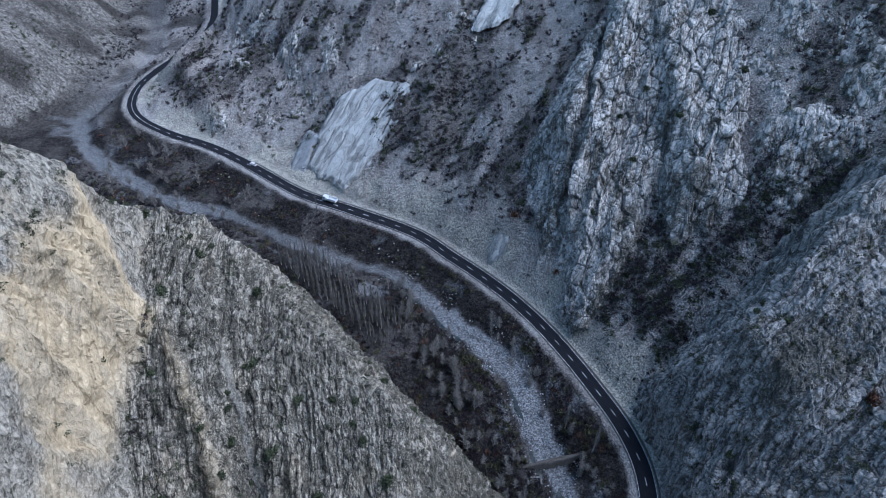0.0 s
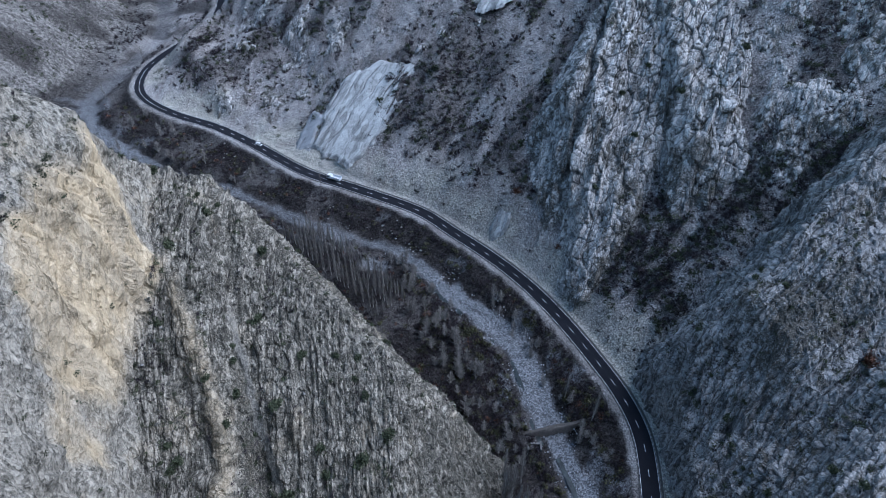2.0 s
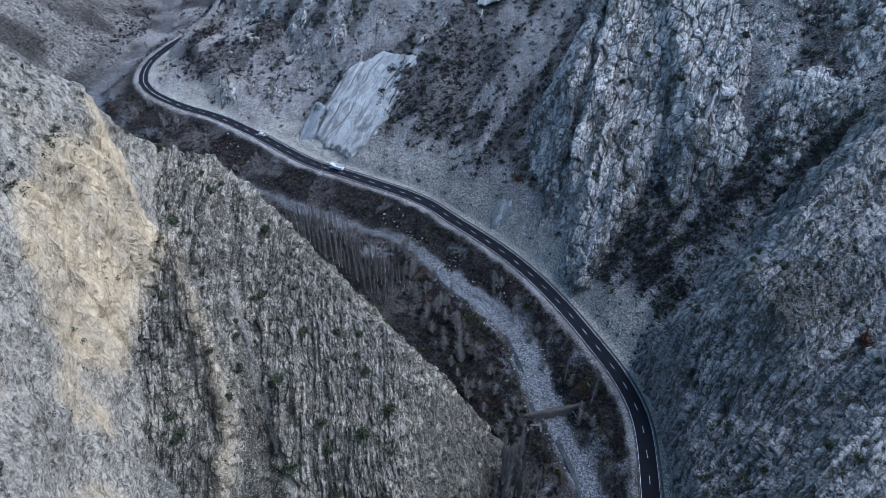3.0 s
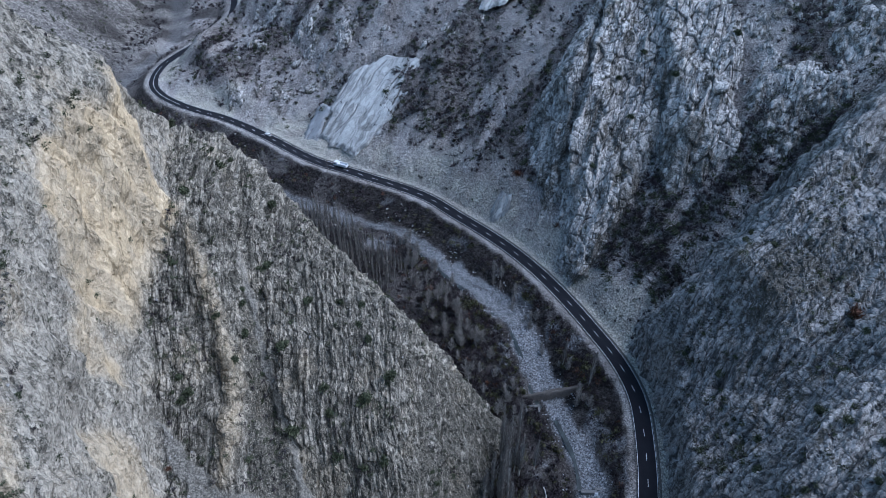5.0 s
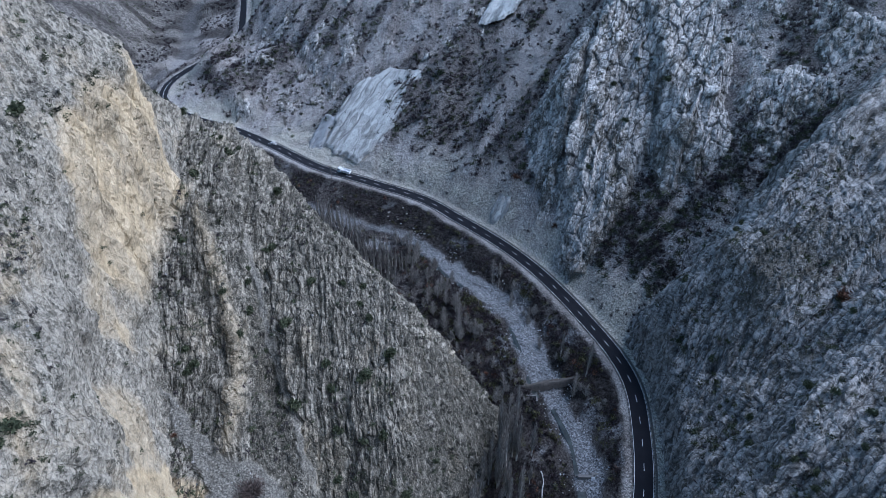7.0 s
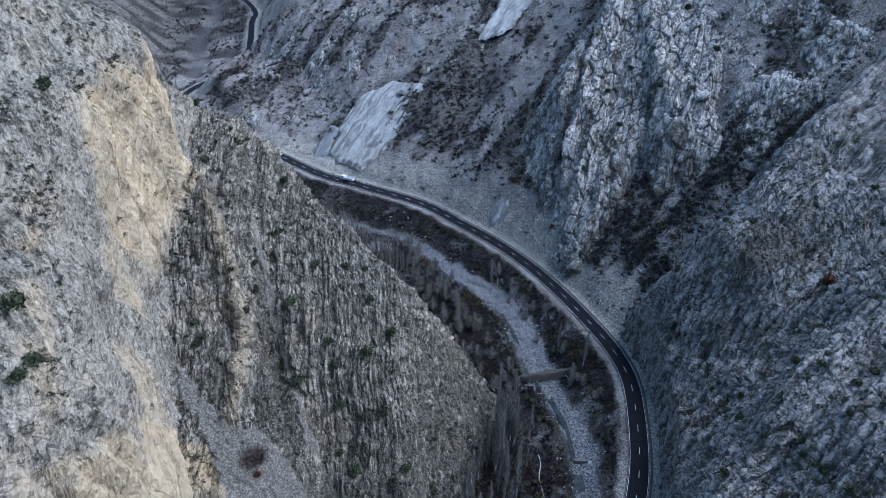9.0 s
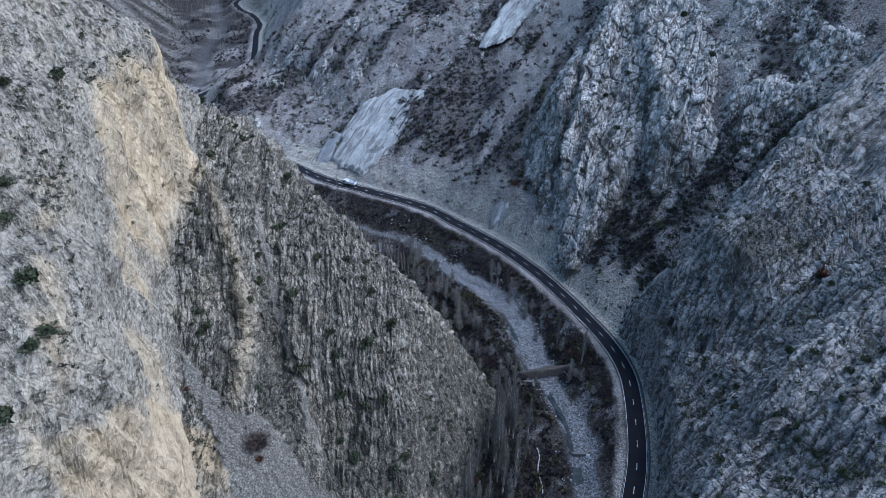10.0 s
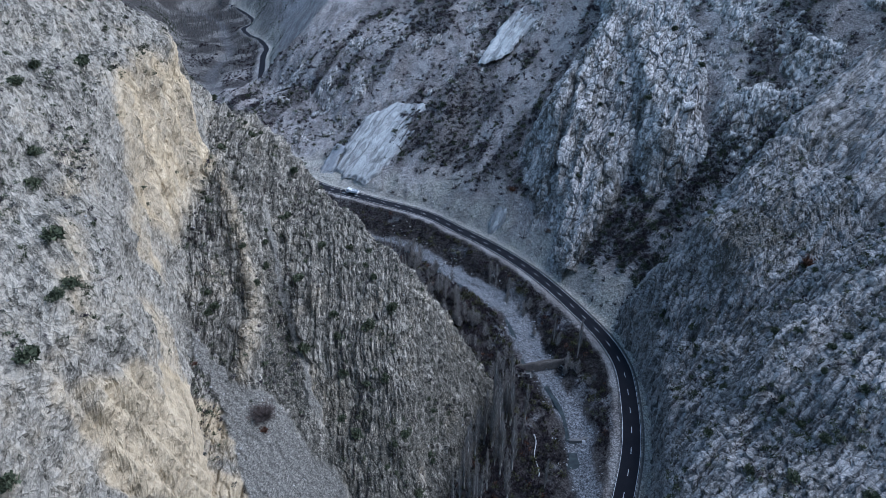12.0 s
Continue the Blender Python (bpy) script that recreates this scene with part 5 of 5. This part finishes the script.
for i, (x, y) in enumerate([(91.0, 27.8), (75.4, 26.4), (109.3, 58.0), (96.5, 67.6), (85.1, 47.8), (97.8, 61.2), (136.7, 121.4), (139.3, 101.5), (101.2, 120.2), (85.2, 95.2), (100.8, 35.1),
                            (92.8, 13.3), (89.9, 36.3), (86.9, 40.9), (104.6, 56.0), (81.3, 59.2), (71.7, 41.1), (81.1, 20.8)]):
    plant(JUNIPERS[i % 3], x, y, height_at(x, y, VE), random.uniform(1.2, 2.0), "juniper bushes on the blue-grey spur")
for i, (x, y) in enumerate([(94.5, 218.7), (73.9, 229.4), (85.6, 237.8), (122.2, 233.5), (115.9, 265.9), (77.2, 210.5), (60.2, 193.9)]):
    plant(JUNIPERS[i % 3], x, y, height_at(x, y, VC), random.uniform(1.6, 2.6), "juniper bushes on the grey crag")
for x, y, size, rock_height in ((46.7, 189.7, 2.6, VC), (31.5, 212.2, 2.8, VC), (82.3, 185.0, 2.6, VC), (48.0, 186.0, 2.2, VC), (-43.0, 36.2, 1.7, VW),
                                (-63.4, 48.0, 1.2, VW), (117.6, 97.9, 3.6, VE)):
    plant(RUSTY, x, y, height_at(x, y, rock_height), size, "russet bushes")

for p in rock_points(VW, NW, 900, 0.4, lambda x, y, z: (wall_line(y) - x < -8) * (y > 38) * (y < 128) * step(0.05, 0.4, fbm((x + 0.12 * y) / 6, y / 18, z / 18, 3)) * 0.5 * (1 - chute_share(x, y))):
    plant(JUNIPERS[int(p[0] * 7) % 3], p[0], p[1], p[2], random.uniform(0.8, 1.5), "juniper bushes on the pale spur")
for p in rock_points(VE, NE, 700, 0.4, lambda x, y, z: (y > 5) * (x < 140) * step(0.0, 0.4, fbm(x / 9, y / 9, z / 9, 3)) * 0.2):
    plant(JUNIPERS[int(p[0] * 7) % 3], p[0], p[1], p[2], random.uniform(0.9, 1.7), "juniper bushes on the blue-grey spur")
plant(BARE, -44.3, 39.6, height_at(-44.3, 39.6, VW), 3.9, "russet bushes")


# ---- trees ----
def tree_shape(seed, height, spread, branches, rise):
    """A bare tree: a tapered trunk with a slight bend, limbs that sweep upward, and fine twigs along them."""
    rng = np.random.RandomState(seed)
    bend = rng.uniform(-0.02, 0.02, 2) * height
    def spine(t):
        return np.array([bend[0] * t * t, bend[1] * t * t, height * t])
    trunk_v, trunk_f = [], []
    for j in range(9):
        t, c = j / 8, spine(j / 8)
        r = 0.013 * height * (1 - t) ** 0.8 + 0.03
        trunk_v += [c + [r * math.cos(k * 1.0472), r * math.sin(k * 1.0472), 0] for k in range(6)]
    for j in range(8):
        for k in range(6):
            trunk_f.append([j * 6 + k, j * 6 + (k + 1) % 6, j * 6 + 6 + (k + 1) % 6, j * 6 + 6 + k])
    crown_v, crown_f = [], []
    def blade(a, b, w):
        side = np.cross(b - a, rng.normal(size=3))
        side = side / (np.linalg.norm(side) + 1e-9) * w
        other = np.cross(b - a, side)
        other = other / (np.linalg.norm(other) + 1e-9) * w
        n = len(crown_v)
        crown_v.extend([a - side - other * 0.6, a + side - other * 0.6, a + other, b])
        crown_f.extend([[n, n + 1, n + 3], [n + 1, n + 2, n + 3], [n + 2, n, n + 3]])
    for i in range(branches):
        t = 0.12 + 0.85 * (i + rng.uniform(0, 1)) / branches
        a = spine(t)
        ang = rng.uniform(0, 6.283)
        reach = spread * (1.1 - t) ** 0.7 * rng.uniform(0.6, 1.1)
        b = a + np.array([math.cos(ang) * reach, math.sin(ang) * reach, reach * rise * rng.uniform(0.8, 1.2)])
        b[2] = min(b[2], height * 1.03)
        blade(a, b, 0.09 + 0.02 * reach)
        for _ in range(4):
            s = rng.uniform(0.3, 1.0)
            c = a + (b - a) * s
            e = c + np.array([rng.normal() * 0.16 * reach, rng.normal() * 0.16 * reach, reach * rise * rng.uniform(0.15, 0.4)])
            blade(c, e, 0.07)
    return (np.array(trunk_v), np.array(trunk_f)), (np.array(crown_v), np.array(crown_f))


def build_tree(name, seed, height, spread, branches, rise, label):
    (tv, tf), (cv, cf) = tree_shape(seed, height, spread, branches, rise)
    tree = new(name)
    mesh_object("trunk", tv, tf, BARK, tree)
    mesh_object("crown", cv, cf, TWIGS, tree, smooth=False)
    return tagged(tree, label, "tree")


POPLARS = [build_tree("poplar_tree", 100 + i, h, 1.5, 90, 3.4, "tall slender bare poplar with pale upswept branches") for i, h in enumerate((21.0, 18.0, 23.5, 16.0))]
ALDERS = [build_tree("bare_tree", 120 + i, h, 2.6, 70, 1.0, "small bare grey-brown tree by the river") for i, h in enumerate((8.0, 6.5, 9.5))]


def stand(proto, x, y, group, size=1.0):
    z = float(ground_height(np.array([x]), np.array([y]))[0])
    if float(west_height(np.array([x]), np.array([y]))[0]) > z + 1 or abs(float(along(ROAD, np.array([x]), np.array([y]))[0][0])) < 6.5:
        return
    m = pose(x, y, z - 0.2, random.uniform(-2, 2), random.uniform(-2, 2), random.uniform(0, 360))
    if proto.name not in used:
        used[proto.name] = True
        proto.matrix_basis = m
        tagged(proto, group=group)
    else:
        ob = copy_thing(proto, m)
        ob.scale = (size, size, size)
        tagged(ob, group=group)


for i in range(16):
    stand(POPLARS[i % 4], random.uniform(15, 25), random.uniform(64, 92), "poplars below the spur", random.uniform(0.85, 1.15))
for i in range(34):
    stand(POPLARS[i % 4], random.uniform(5, 24), random.uniform(42, 80), "poplars below the spur", random.uniform(0.75, 1.1))
for x, y in ((27.5, 68), (29, 78), (24, 62), (33, 52), (21, 88), (17, 84), (14, 90), (52, 112), (44, 122)):
    stand(POPLARS[int(x) % 4], x, y, "poplars below the spur", random.uniform(0.7, 1.0))
for i in range(78):
    t = (i // 3 + random.uniform(0, 0.6)) / 26
    k = i % 3
    stand(POPLARS[i % 4], -74 + 50 * t + 4.0 * k + random.uniform(-0.8, 0.8), 206 - 48 * t + 4.2 * k + random.uniform(-0.8, 0.8), "poplar plantation by the river", random.uniform(0.5, 0.72))
for i in range(70):
    s = random.uniform(0, 1)
    x, y = (22 - 40 * s + random.uniform(-9, 6), 95 + 100 * s + random.uniform(-6, 6))
    stand(ALDERS[i % 3], x, y, "bare trees on the river terrace", random.uniform(0.6, 1.1))
for i in range(26):
    s = random.uniform(0, 1)
    stand(ALDERS[i % 3], 54 - 35 * s + random.uniform(-3, 3), 95 + 80 * s + random.uniform(-4, 4), "bare trees below the road", random.uniform(0.5, 0.85))
for i in range(40):
    stand(ALDERS[i % 3], random.uniform(-185, -90), random.uniform(240, 320), "bare trees in the upper bend", random.uniform(0.6, 1.1))

# far groves, too many to count
(tv, tf), (cv, cf) = tree_shape(140, 15.0, 1.6, 26, 2.2)
tri = np.concatenate([tv[tf[:, [0, 1, 2]]], cv[cf]])
grove = ground_points(2600, -420, -205, 335, 870, lambda x, y, z, d, r: ((z > 1) & (z < 9)) * 0.16 * step(0.0, 0.3, fbm(x / 25, y / 25, 6.0, 2) + 0.35) + 0.5 * ((y > 690) & (z < 60) & (x < -300)))
thicket("far_grove", grove, np.full(len(grove), 0.8), [tri], TWIGS, "far groves of pale bare poplars", "grove")

# ---- loose stones ----
STONE = rock("loose_stone", (0.36, 0.352, 0.33), (0.26, 0.255, 0.238), (0.15, 0.148, 0.138), squeeze=0.6, speckle=0.4, block=3.0, bed=0.0, grained=False)
GRAVEL = rock("river_stone", (0.44, 0.45, 0.46), (0.33, 0.335, 0.345), (0.2, 0.205, 0.21), squeeze=0.7, speckle=0.3, block=3.0, bed=0.0, grained=False)


def stone_shape(seed):
    rs = np.random.RandomState(seed)
    bm = bmesh.new()
    bmesh.ops.create_icosphere(bm, subdivisions=1, radius=1.0)
    for v in bm.verts:
        v.co *= rs.uniform(0.65, 1.2)
        v.co.z *= 0.7
    tris = np.array([[v.co[:] for v in f.verts] for f in bm.faces])
    bm.free()
    return tris


STONES = [stone_shape(i) for i in range(6)]
bp = ground_points(9000, -60, 60, 25, 225, lambda x, y, z, d, r: step(10, 7, np.abs(r)) * 0.9)
thicket("river_stones", bp, rng.uniform(0.10, 0.42, len(bp)) ** 1.0, STONES, GRAVEL, "rounded grey stones in the river bed", "stones")
sp = ground_points(14000, -90, 130, 115, 290, lambda x, y, z, d, r: (d > 7.5) * (0.2 + 0.8 * step(40, 10, d)))
thicket("scree_stones", sp, 0.12 + 0.5 * rng.uniform(0, 1, len(sp)) ** 3, STONES, STONE, "broken pale stones on the scree fans", "stones")
xp = rock_points(VW, NW, 2600, 0.3, lambda x, y, z: 0.08 + 0.9 * chute_share(x, y))
thicket("chute_stones", xp, 0.10 + 0.4 * rng.uniform(0, 1, len(xp)) ** 3, STONES, STONE, "broken pale stones in the scree chute", "stones")
ap = ground_points(2500, -130, 40, 165, 290, lambda x, y, z, d, r: ((d < -7.5) & (d > -22)) * step(-0.1, 0.4, fbm(x / 12, y / 12, 2.0, 2)))
thicket("bank_stones", ap, 0.15 + 0.6 * rng.uniform(0, 1, len(ap)) ** 2, STONES, STONE, "tipped rubble on the bank below the road", "stones")
